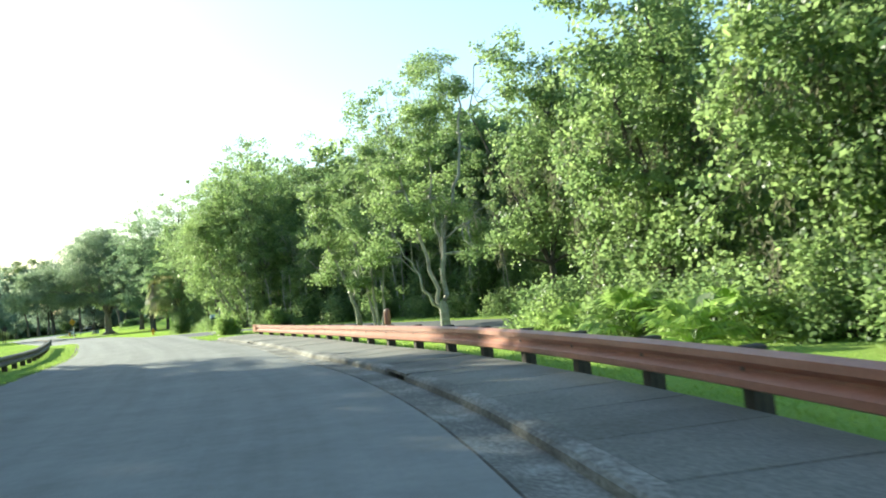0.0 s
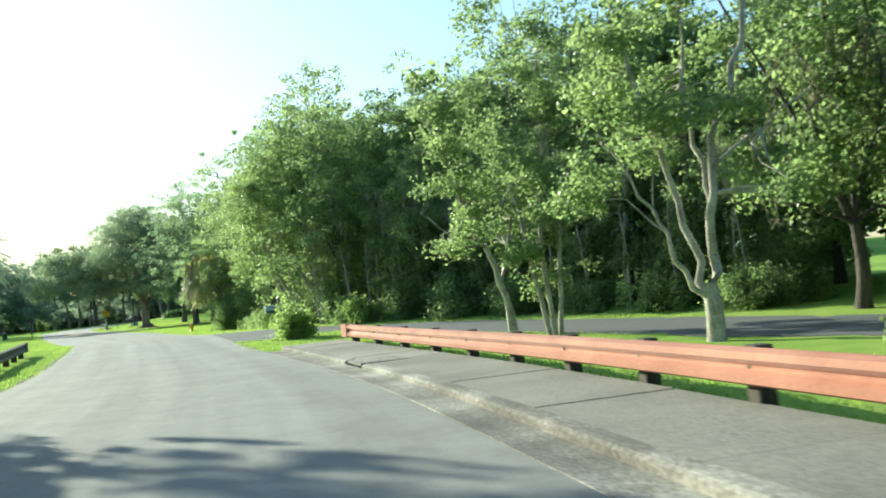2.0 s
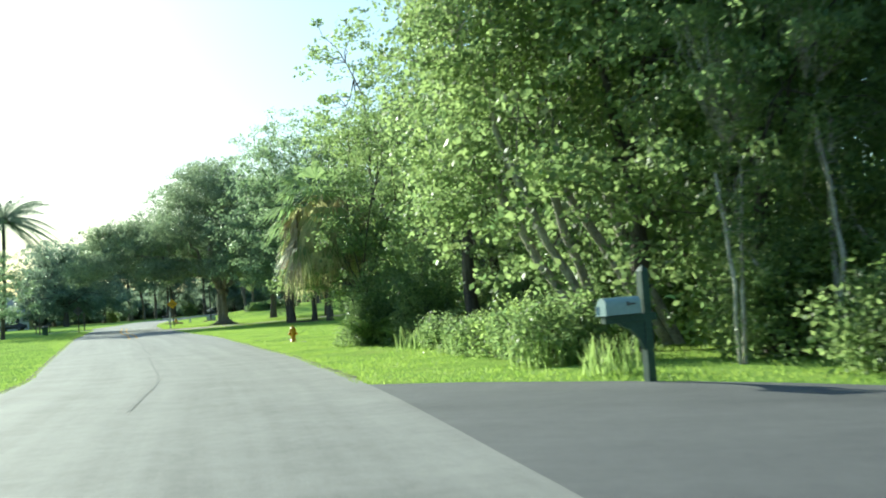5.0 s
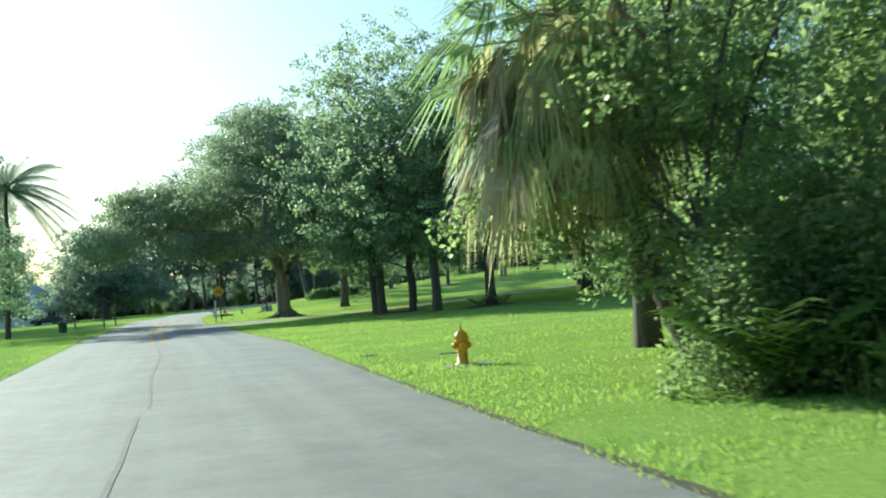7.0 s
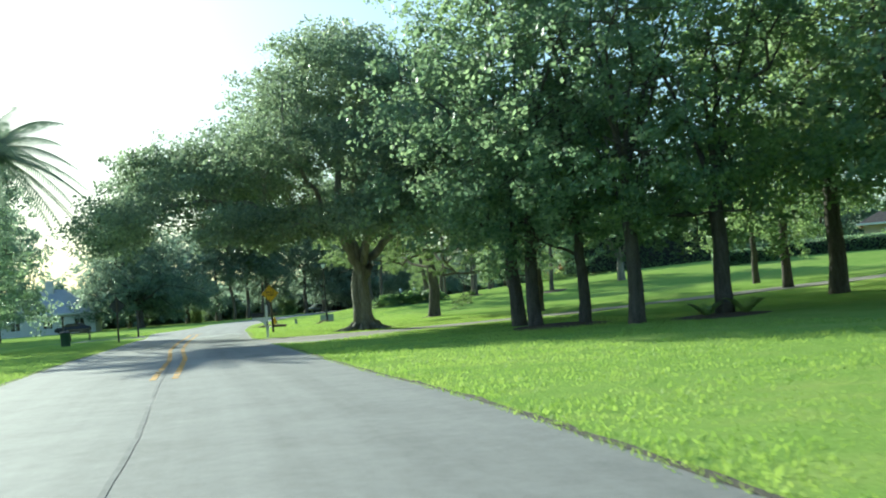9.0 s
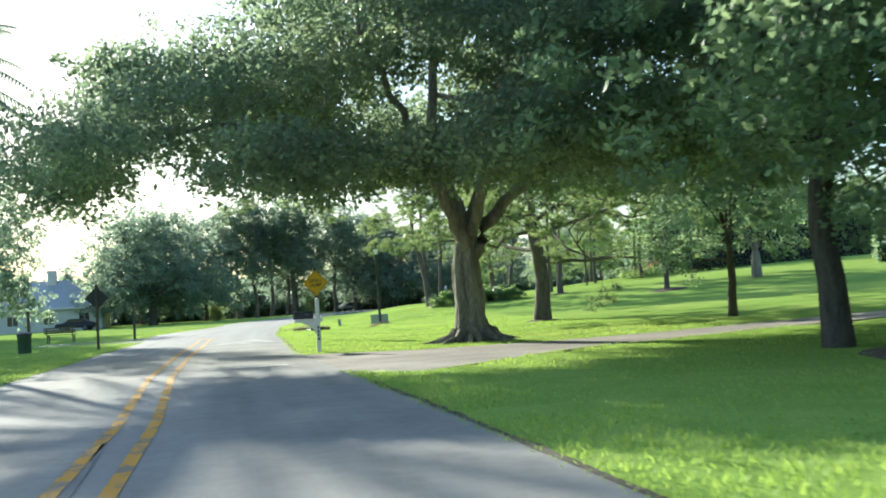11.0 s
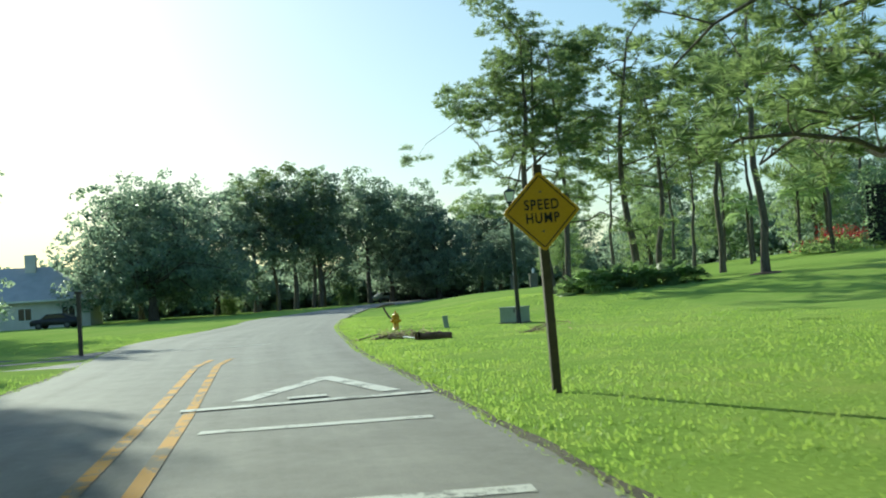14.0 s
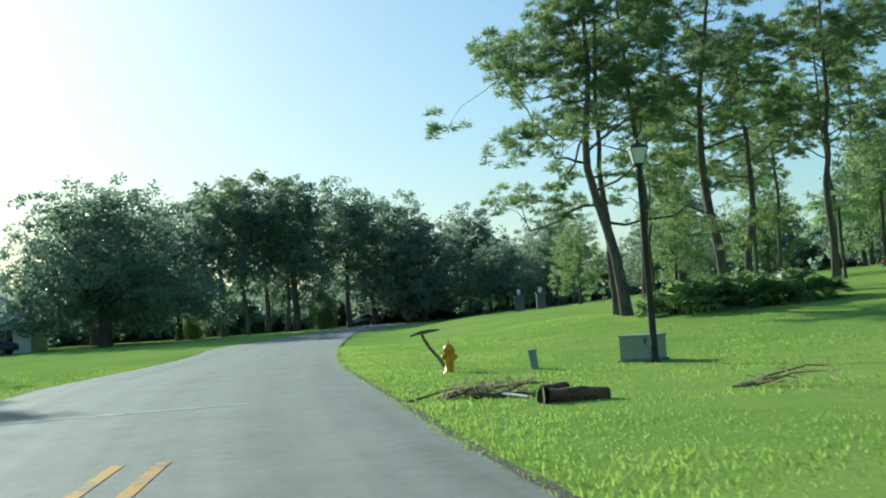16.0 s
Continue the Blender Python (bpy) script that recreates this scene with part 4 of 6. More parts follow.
tree("pale_barked_tree", on(-0.6, 46.5), "slender many-stemmed tree with pale trunks and light foliage", airy(1.4, 8.2, 1.25, 24, (0.1, 0), 0.6), "pale-barked trees", 0, leafmat="leaf", bark="pale_bark", clumps=340, clump_r=0.32, leaves=44, size=0.095, fork=4.2, r0=0.085, limbs=9, stems=((-0.9, 0), (0.5, 0.2), (-0.15, -0.35)), wob=0.1, shell=0.2, flare=1.2, twig=0.022)
mossy = tree("mossy_tree", on(7.2, 47), "broad tree hung with grey moss beyond the side road", [(-1.4, -0.5, 3.6, 1.8, 1.6, 1.1), (0.8, 0, 4.6, 2.2, 2.0, 1.4), (-0.2, 0.4, 6.4, 2.3, 2.0, 1.5), (1.8, 0, 3.0, 1.4, 1.4, 1.0), (0.3, 0, 8.0, 1.8, 1.6, 1.2), (-0.2, 0.2, 10.2, 2.2, 2.0, 1.4), (-1.2, 0.5, 11.9, 1.6, 1.6, 1.1), (1.6, 0.2, 9.4, 1.9, 1.9, 1.3)], "", 0, leafmat="leaf", clumps=480, clump_r=0.55, leaves=38, size=0.18, fork=2.2, r0=0.2, limbs=7, moss=34, shell=0.3)
copy_thing(mossy, pose(*on(12, 43), 0, 0, 140))

# thin pale stems along the edge of the wood
sap = tree("sapling", on(-8.6, 62.4), "thin pale-stemmed sapling at the edge of the wood", airy(1.4, 6.4, 0.8, 12, (0.2, 0), 0.42), "saplings", 0, leafmat="leaf", bark="pale_bark", clumps=110, clump_r=0.24, leaves=26, size=0.09, fork=3.4, r0=0.05, limbs=6, stems=((-0.2, 0.1), (0.25, -0.1)), wob=0.2, shell=0.2, flare=1.2, twig=0.016, sides=6)
stand("sapling", [(-9.9, 63.2, 80, 1.0), (-7.4, 61.7, 160, 0.85), (-6.2, 61.2, 220, 1.1), (-5.0, 60.2, 300, 0.9), (-3.6, 59.4, 20, 1.05), (-2.3, 58.2, 130, 0.95), (-1.0, 57.4, 200, 1.1), (0.4, 56.2, 60, 0.9), (1.8, 54.9, 270, 1.0), (3.4, 53.4, 340, 1.05), (-11.2, 63.0, 50, 0.8), (5.0, 51.6, 110, 0.9)], sap)

# leaning trees over the lawn's edge
lean_a = tree("leaning_tree", on(-13.1, 68.5), "tree with several long leaning pale trunks and green foliage", [(-1.6, -0.6, 6.6, 2.1, 2.2, 1.5), (-2.6, -0.8, 4.4, 1.4, 1.6, 1.1), (-0.4, 0.6, 8.2, 2.2, 2.2, 1.6), (-2.6, 0.8, 7.2, 1.7, 1.8, 1.4), (-3.0, -0.4, 3.3, 1.1, 1.2, 0.8), (-2.4, 1.4, 5.2, 1.5, 1.6, 1.2), (-1.2, 1.6, 9.8, 2.0, 2.0, 1.3), (-2.6, -2.2, 6.0, 1.5, 1.6, 1.2), (-1.0, -2.4, 7.4, 1.7, 1.7, 1.2)],
              "leaning trees", 0, leafmat="leaf", bark="pale_bark", clumps=620, clump_r=0.38, leaves=60, size=0.1, fork=4.4, r0=0.13, limbs=9, stems=((-0.5, 0.2), (1.0, 0.2), (0.4, -0.6)), lean=(-2.3, -0.4), shell=0.45, flare=1.3, wob=0.16)
lean_b = tree("leaning_tree", on(-11.9, 69.4), "tree with two leaning pale trunks and bright foliage", [(-2.2, -0.4, 6.0, 1.9, 2.0, 1.4), (-1.4, 0.4, 8.0, 2.1, 2.1, 1.5), (0.8, 0.3, 6.2, 1.8, 1.8, 1.6), (0.6, -0.6, 7.6, 1.6, 1.6, 1.2), (-2.2, -1.6, 7.4, 1.6, 1.6, 1.2), (1.2, -1.6, 8.8, 1.8, 1.8, 1.2)],
     "leaning trees", 0, leafmat="leaf_bright", bark="pale_bark", clumps=460, clump_r=0.38, leaves=60, size=0.1, fork=4.2, r0=0.13, limbs=8, stems=((-0.3, 0), (0.7, 0.1)), lean=(-2.2, -0.3), shell=0.45, flare=1.3, wob=0.16)
copy_thing(lean_a, pose(*on(-10.4, 71.9), 0, 0, 12) @ Matrix.Diagonal((0.95, 0.95, 1.0, 1)))
edge = tree("edge_tree", on(-17.2, 76), "broadleaf tree crowded with vines at the lawn's edge", puffs(1.0, 11.5, 3.2, 10, 0.4), "edge trees", 0, leafmat="leaf", clumps=250, clump_r=0.42, leaves=40, size=0.15, fork=3.6, r0=0.2, limbs=8, split=False, sides=6)
stand("edge", [(-22.4, 84.6, 20, 1.06), (-17.8, 82.9, 110, 0.98), (-12.6, 73.5, 230, 0.95), (-16.5, 87, 40, 1.0), (-22.3, 91.6, 150, 0.88)], edge)

tree("edge_tree", on(-21.3, 79.2), "small leafy tree hanging over the lawn beneath the palm", [(-2.9, 1.2, 2.2, 0.7, 0.7, 0.55), (-2.0, 0.9, 2.5, 1.0, 0.9, 0.75), (-1.2, 0.4, 1.9, 0.95, 0.9, 0.85), (-0.4, 0, 1.1, 0.7, 0.7, 0.8), (0.3, 0.2, 3.4, 1.2, 1.2, 1.0), (-0.7, -0.5, 3.4, 0.9, 0.9, 0.8), (0.3, -0.4, 5.0, 1.4, 1.3, 1.1), (0.7, 0.6, 6.6, 1.5, 1.4, 1.1), (0.2, -0.8, 6.4, 1.0, 1.0, 0.9), (0.9, -0.6, 2.2, 0.9, 0.9, 0.9)],
     "edge trees", 0, leafmat="leaf", clumps=250, clump_r=0.36, leaves=44, size=0.1, fork=1.6, r0=0.11, limbs=10, shell=0.35, flare=1.2, sides=6)

# the grove on the lawn
G = "trees of the grove"
def grove_tree(x, y, seed_turn, h, r, low, leafmat="leaf_dark", r0=0.22, label="tall dark-leaved tree standing on the shaded lawn"):
    return tree("grove_tree", on(x, y), label, [(o[0], o[1], o[2], o[3], o[4], o[5]) for o in puffs(low, h, r, 10, 0.35)] + [(math.cos(k * 1.26 + 0.4) * r * 0.72, math.sin(k * 1.26 + 0.4) * r * 0.72, low + 1.3 + 0.4 * (k % 2), r * 0.42, r * 0.42, 0.95) for k in range(5)], G, seed_turn, leafmat=leafmat, clumps=400, clump_r=0.5, leaves=42, size=0.17, fork=low + 1.6, r0=r0, limbs=9, shell=0.35, flare=1.35, sides=7)


g1, g2, g3 = grove_tree(-37.2, 114.4, 0, 13.2, 5.2, 2.2), grove_tree(-33.9, 112.6, 40, 14.2, 5.2, 2.6), grove_tree(-31.5, 113.8, 80, 13.6, 5.3, 2.4, "leaf", 0.25, "tall dark-leaved tree with a pale trunk on the shaded lawn")
stand("grove", [(-35.7, 114.6, 200, 0.85), (-38.2, 116.5, 300, 1.05), (-27.8, 121.5, 160, 1.25), (-26.4, 116, 60, 1.25), (-25.0, 119, 20, 1.3), (-29.2, 130, 280, 0.85), (-20, 131, 120, 0.95), (-21, 122, 10, 1.3), (-17, 128, 100, 1.3), (-23, 111, 230, 1.25), (-40.5, 131, 170, 0.62), (-30.5, 138, 30, 0.7), (-22.5, 113.5, 75, 0.95), (-14, 121, 200, 1.0), (-12, 131, 20, 1.0)], g1, g2, g3)

copy_thing(g2, pose(*on(-66, 121), 0, 0, 130) @ Matrix.Diagonal((0.8, 0.8, 0.58, 1)))

# the great oak by the driveway, and its neighbours
ROOTS = [(math.cos(a_) * 1.0, math.sin(a_) * 1.0) for a_ in np.linspace(0, 6.28, 14)[:-1] + 0.2 * np.sin(np.arange(13) * 2.1)]
oak_blobs = [(-5.5, -1.0, 7.92, 3.0, 3.0, 1.8), (-3.2, 1.5, 10.34, 3.4, 3.2, 2.1), (0, -2.5, 10.56, 3.6, 3.4, 2.2), (3.2, 0.5, 10.12, 3.4, 3.4, 2.1), (5.5, -1.5, 7.7, 2.8, 2.8, 1.8), (0.5, 2.8, 9.46, 3.4, 3.0, 2.0), (-1.0, -5.2, 7.59, 3.0, 2.8, 1.6), (-5.8, -4.6, 6.2, 2.6, 2.4, 1.5), (3.6, -5.0, 7.26, 2.8, 2.6, 1.6), (-7.4, -1.8, 8.14, 2.0, 2.2, 1.6), (-0.5, 0, 12.32, 3.2, 3.0, 1.4), (-8.6, -3.4, 7.59, 1.7, 1.8, 1.3), (7.6, 1.0, 6.0, 2.4, 2.6, 1.6), (-2.6, -3.0, 5.6, 2.2, 1.8, 1.0), (2.6, -2.6, 5.7, 2.4, 1.8, 1.0), (-8.6, -6.0, 5.0, 2.0, 1.8, 1.3), (-10.0, -3.5, 5.2, 1.6, 1.6, 1.2), (-3.8, -3.8, 4.9, 1.8, 1.6, 1.0), (-6.4, -7.6, 5.2, 1.6, 1.5, 1.1), (-6.2, 0.8, 6.8, 1.8, 1.8, 1.0), (6.4, -4.6, 5.4, 2.0, 2.0, 1.2), (1.5, -4.5, 5.5, 2.4, 2.0, 0.9), (5.0, -3.0, 5.4, 2.2, 2.0, 0.9), (-2.0, -6.5, 5.3, 2.2, 1.8, 0.9), (8.5, -2.0, 5.3, 2.0, 2.0, 1.0), (3.5, -7.0, 5.4, 2.2, 1.8, 0.9), (7.4, -3.6, 7.2, 2.4, 2.2, 1.4), (9.6, -4.2, 6.4, 2.0, 2.0, 1.3), (10.2, -0.8, 8.0, 2.4, 2.4, 1.6), (8.0, 2.6, 8.8, 2.6, 2.6, 1.6)]
# the crown hangs low on the side of the road and the driveway
oak_blobs = [(x, y, z - 0.9 if z < 5.7 and x > -3 else z, p, q, r) for x, y, z, p, q, r in oak_blobs]
oak_blobs += [(-5.0, 5.0, 6.8, 2.2, 2.0, 1.3), (-2.4, 4.5, 6.2, 2.2, 2.0, 1.1), (1.5, 4.5, 5.0, 2.2, 2.0, 1.1), (-3.5, 7.2, 7.4, 2.2, 2.0, 1.4), (4.4, 4.0, 5.2, 2.2, 2.0, 1.2), (-6.6, 3.0, 7.4, 2.0, 2.0, 1.3), (3.0, -4.0, 4.6, 2.2, 1.6, 0.8), (5.6, -2.6, 4.5, 2.0, 1.6, 0.8), (0.6, -3.4, 4.7, 2.0, 1.5, 0.7), (-1.6, -4.6, 4.6, 1.8, 1.4, 0.7), (6.8, -0.6, 4.6, 2.0, 1.8, 0.9), (4.4, -5.6, 4.9, 2.2, 1.8, 1.0), (-0.2, 6.8, 6.4, 2.4, 2.0, 1.4), (-8.0, 1.5, 7.8, 2.2, 2.2, 1.5), (-5.0, 2.5, 8.4, 2.4, 2.4, 1.5), (-8.5, 4.0, 7.6, 2.0, 2.0, 1.4), (-10.0, -1.0, 7.0, 1.8, 1.8, 1.2)]


def aside(r, d, z):
    """A place beside the trunk: to the right and away, as one comes up the road."""
    return (0.95 * r - 0.32 * d, 0.32 * r + 0.95 * d, z)


OAK_LIMBS = [([aside(*p) for p in way], lr) for way, lr in (
    ([(0, 0, 2.7), (-0.25, 0, 3.6), (-0.62, 0.1, 4.7), (-0.85, 0.3, 6.5), (-0.4, 0.2, 9.6)], 0.30),
    ([(0.1, 0, 2.4), (0.55, 0.1, 3.2), (1.05, 0.2, 4.0), (2.3, 0.3, 4.7), (4.4, 0.6, 5.6), (6.4, 0.4, 6.2)], 0.22),
    ([(-0.55, 0.1, 4.5), (-1.7, -0.6, 5.0), (-3.4, -1.4, 5.5), (-5.4, -2.2, 5.9), (-7.6, -2.8, 5.8)], 0.18),
    ([(-0.1, -0.15, 2.6), (-0.45, -0.5, 3.6), (-0.95, -1.0, 4.7), (-1.7, -2.4, 6.3), (-2.4, -4.4, 7.4)], 0.20),
    ([(0.05, 0.1, 2.8), (0.35, 0.3, 4.2), (0.9, 0.9, 6.0), (1.6, 1.6, 8.6)], 0.22),
    ([(0.1, -0.1, 3.0), (0.6, -0.9, 4.6), (1.8, -2.2, 6.0), (3.0, -4.0, 6.8)], 0.17),
    ([(-0.3, 0.2, 3.7), (-0.8, 1.4, 4.8), (-2.2, 3.2, 5.8), (-3.4, 5.4, 6.2)], 0.16))]
oak = tree("live_oak", on(-47.1, 124.6), "massive live oak with a fluted trunk, flaring roots and spreading crown", oak_blobs, "", 0, leafmat="leaf_oak", bark="oakbark", clumps=6200, clump_r=0.55, leaves=34, size=0.155, fork=3.0, r0=0.40, limbs=0, leaders=OAK_LIMBS, shell=0.4, flare=1.6, sides=14, twig=0.035, wob=0.16, moss=24)
for i, (rx, ry) in enumerate(ROOTS):
    s_ = 1.15 + 0.3 * (i * 7 % 5) / 4
    p = np.array([[rx * 0.45, ry * 0.45, 0.30], [rx * 0.72, ry * 0.72, 0.13], [rx * 0.8 * s_, ry * 0.8 * s_, 0.06], [rx * 1.15 * s_, ry * 1.15 * s_, -0.05]]) + rng.normal(0, 0.05, (4, 3)) * np.array([1, 1, 0.3])
    v, f = tubes([(p, [0.16, 0.12, 0.075, 0.03])], 7)
    raw("root", v, f, M["oakbark"], oak, True)
tree("live_oak", on(-40.2, 160), "low spreading oak before the far hedge", [(-2.2, 0, 4.0, 2.2, 2.2, 1.3), (2.0, 0.4, 4.2, 2.4, 2.2, 1.4), (0, -0.8, 5.6, 2.6, 2.4, 1.4)], "", 0, leafmat="leaf_dark", bark="oakbark", clumps=260, clump_r=0.65, leaves=30, size=0.24, fork=1.6, r0=0.32, limbs=7, shell=0.35, flare=1.2, sides=7)


# ---- pines ----
def pine(at, h, r0, tiers, label, group, turn=0, bare=0.5, spread=3.0, tuft=0.55, lean=(0.3, 0.1), rise=(0.05, 0.55), needles=64):
    """A bare trunk with crooked limbs that carry tufts of long needles."""
    root = thing("pine_tree", at, turn, label, "tree", group)
    trunk = bend((0, 0, -0.25), (lean[0], lean[1], h * 0.95), 0, 0.10, 12)
    rr = np.interp(np.linspace(0, 1, 12), [0, 0.04, 0.2, 1], [r0 * 1.35, r0 * 1.05, r0 * 0.9, r0 * 0.22])
    boughs, twigs, tips = [], [], []
    for i in range(tiers):
        t = bare + (0.98 - bare) * (i + rng.uniform(0, 0.8)) / tiers
        p = np.array([np.interp(t, np.linspace(0, 1, 12), trunk[:, k]) for k in range(3)])
        a_ = i * 2.4 + rng.uniform(-0.5, 0.5)
        L = spread * rng.uniform(0.55, 1.1) * (1 - 0.45 * max(0, (t - bare) / (1 - bare)) ** 2)
        q = p + np.array([math.cos(a_) * L, math.sin(a_) * L, L * rng.uniform(*rise)])
        limb = bend(p, q, rng.uniform(-0.10, 0.12), 0.42, 8)
        lr = r0 * 0.3 * (1.1 - t * 0.5)
        boughs.append((limb, np.linspace(lr, lr * 0.25, 8)))
        tips.append(q)
        for j in range(5):
            s = limb[rng.integers(3, 8)]
            e_ = s + rng.normal(0, 0.42, 3) * np.array([1, 1, 0.75]) * L * 0.5 + np.array([0, 0, 0.3])
            twigs.append((bend(s, e_, 0.05, 0.25, 4), np.linspace(lr * 0.3, lr * 0.1, 4)))
            tips.append(e_)
    wood_parts(root, [(trunk, rr)], boughs, twigs, "pinebark", 8, True)
    tips = np.array(tips)
    # every tip carries a flat cushion of tufts, every tuft a burst of needles
    c = np.repeat(tips, 9, 0)
    o = unit(rng.normal(0, 1, c.shape)) * rng.uniform(0.2, 1.0, (len(c), 1)) ** 0.6
    c = c + o * np.array([1.25, 1.25, 0.9]) * tuft + np.array([0, 0, 0.2])
    n = needles
    d = rng.normal(0, 1, (len(c), n, 3)) + 0.5 * o[:, None]
    d[..., 2] = np.abs(d[..., 2]) * 0.9 - 0.15
    d = unit(d)
    L = tuft * rng.uniform(0.3, 0.62, (len(c), n, 1))
    w = unit(np.cross(d, rng.normal(0, 1, d.shape))) * 0.013
    a_, e_ = c[:, None] + d * L * 0.12, c[:, None] + d * L - np.array([0, 0, 0.04])
    q = np.stack([a_ - w * 0.4, (a_ + e_) / 2 - w, e_, (a_ + e_) / 2 + w], 2).reshape(-1, 4, 3)
    quads("needles", q, M["needle"], root)
    return root


P = "pines on the lawn"
p1 = pine(on(-62.3, 164.2), 13.2, 0.2, 17, "tall pine with crooked limbs and tufted dark green needles", P, 20, 0.28, 5.6, 0.66, (-0.7, 0.2), (-0.1, 0.4))
pine(on(-48.3, 138.2), 10.5, 0.33, 26, "old forked pine with dark bark and long drooping limbs", P, 0, 0.26, 6.2, 0.62, (-0.1, 0.2), (-0.2, 0.3), 70)
p2 = pine(on(-59.2, 170), 13.4, 0.2, 11, "tall pine with crooked limbs and tufted dark green needles", P, 0, 0.45, 4.4, 0.6)
p3 = pine(on(-55.1, 171), 13, 0.15, 9, "tall slender pine with tufted needles", P, 0, 0.5, 2.8, 0.55)
stand("pine", [(-61.7, 164.8, 140, 0.97), (-62.8, 165.3, 260, 0.93), (-54, 184, 170, 0.95), (-47, 189, 300, 0.95), (-56.5, 196, 100, 1.0), (-51, 201, 250, 1.0), (-64, 191, 20, 0.9), (-58, 188, 60, 0.85), (-60.5, 199, 160, 0.95), (-49.5, 180, 210, 0.85), (-45.3, 158.2, 120, 1.0)], p3)
stand("pine", [(-52.9, 163.9, 70, 0.95), (-58.3, 171.4, 200, 0.85), (-114, 232, 60, 1.3), (-111, 236, 150, 1.25), (-119, 236, 10, 1.25)], p2)

stand("behind", [(-50, 196, 30, 0.75), (-44, 193, 120, 0.7), (-38, 190, 250, 0.75), (-57, 205, 80, 0.8), (-64, 212, 200, 0.75), (-32, 186, 330, 0.7), (-71, 206, 60, 0.6)], wood_a, wood_b)

# ---- the far rows ----
F = "far trees"
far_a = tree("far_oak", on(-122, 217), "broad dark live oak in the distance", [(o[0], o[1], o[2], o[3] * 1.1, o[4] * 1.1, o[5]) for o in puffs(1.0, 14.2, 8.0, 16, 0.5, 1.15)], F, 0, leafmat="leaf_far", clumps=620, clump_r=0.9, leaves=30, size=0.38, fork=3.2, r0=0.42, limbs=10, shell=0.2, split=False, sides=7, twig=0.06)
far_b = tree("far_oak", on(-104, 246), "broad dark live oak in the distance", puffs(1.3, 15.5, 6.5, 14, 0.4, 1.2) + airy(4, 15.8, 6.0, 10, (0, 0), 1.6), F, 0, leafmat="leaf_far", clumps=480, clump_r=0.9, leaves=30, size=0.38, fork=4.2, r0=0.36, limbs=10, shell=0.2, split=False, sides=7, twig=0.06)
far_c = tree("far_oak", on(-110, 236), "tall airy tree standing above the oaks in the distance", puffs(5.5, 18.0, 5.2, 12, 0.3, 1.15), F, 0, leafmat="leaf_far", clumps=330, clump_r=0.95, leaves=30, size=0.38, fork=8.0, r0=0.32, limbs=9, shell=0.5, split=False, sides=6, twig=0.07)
stand("far", [(-129, 224, 210, 1.0), (-98.5, 250, 150, 0.95), (-118, 224, 330, 1.02), (-93, 262, 80, 0.8), (-86, 275, 10, 0.9), (-150, 205, 160, 0.8), (-112, 241, 60, 0.9), (-108, 262, 220, 1.0)], far_b, far_a)
stand("far", [(-115.5, 229, 40, 0.98), (-106, 243, 100, 0.95), (-101.5, 252, 220, 0.9), (-112, 233, 300, 0.9), (-96, 262, 20, 0.85)], far_c)
stand("far", [(-88, 252, 100, 0.62), (-81, 243, 40, 0.6), (-66, 228, 200, 0.6), (-49, 216, 80, 0.6), (-31, 206, 200, 0.6), (-12, 200, 130, 0.65), (7, 190, 250, 0.7), (14, 180, 90, 0.75), (17, 165, 40, 0.75), (-4, 152, 160, 0.7), (2, 140, 200, 0.7), (-66, 245, 20, 0.8), (-45, 232, 120, 0.8), (-22, 222, 220, 0.85), (0, 212, 310, 0.85)], far_a, far_b)
copy_thing(far_b, pose(*on(-91, 149), 0, 0, 100) @ Matrix.Diagonal((0.62, 0.62, 0.62, 1)))
copy_thing(far_a, pose(*on(-117, 209.7), 0, 0, 250) @ Matrix.Diagonal((1.2, 1.2, 1.12, 1)))


def far_woods(line_, h, depth, n, label, seed=3):
    """A belt of far woodland along a line: bushy undergrowth and crowns with an uneven top."""
    g = np.random.default_rng(seed)
    p = np.asarray(line_, float)
    s = np.concatenate([[0], np.linalg.norm(np.diff(p, axis=0), axis=1).cumsum()])
    u = g.uniform(0, s[-1], n)
    top = h * (0.72 + 0.16 * np.sin(u * 0.21) + 0.12 * np.sin(u * 0.53 + 2) + 0.1 * np.sin(u * 1.1 + 1))
    z = g.uniform(0, 1, n) ** 0.85 * top
    w = g.normal(0, 0.35, n) * depth
    x, y = np.interp(u, s, p[:, 0]), np.interp(u, s, p[:, 1])
    k = np.clip(np.searchsorted(s, u) - 1, 0, len(p) - 2)
    d = np.diff(p, axis=0)[k]
    d /= np.linalg.norm(d, axis=1)[:, None]
    c = np.stack([x + d[:, 1] * w, y - d[:, 0] * w], 1)
    c3 = np.concatenate([c, (land(c[:, 0], c[:, 1]) + z)[:, None]], 1)
    pts = (c3[:, None] + g.normal(0, 0.5, (n, 14, 3))).reshape(-1, 3)
    pts[:, 2] = np.maximum(pts[:, 2], land(pts[:, 0], pts[:, 1]))
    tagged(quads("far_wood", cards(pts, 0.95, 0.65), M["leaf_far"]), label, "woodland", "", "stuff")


far_woods([(-205, 190), (-165, 232), (-140, 252), (-124, 268), (-110, 292), (-92, 310), (-70, 296), (-52, 262), (-30, 244), (0, 232), (24, 205), (30, 160), (22, 120)], 9.5, 7, 9000, "dark belt of distant woodland behind the lawns")
far_woods([(-150, 60), (-140, 110), (-132, 150), (-150, 178), (-205, 190)], 8.0, 7, 2600, "dark belt of distant woodland behind the lawns", 5)
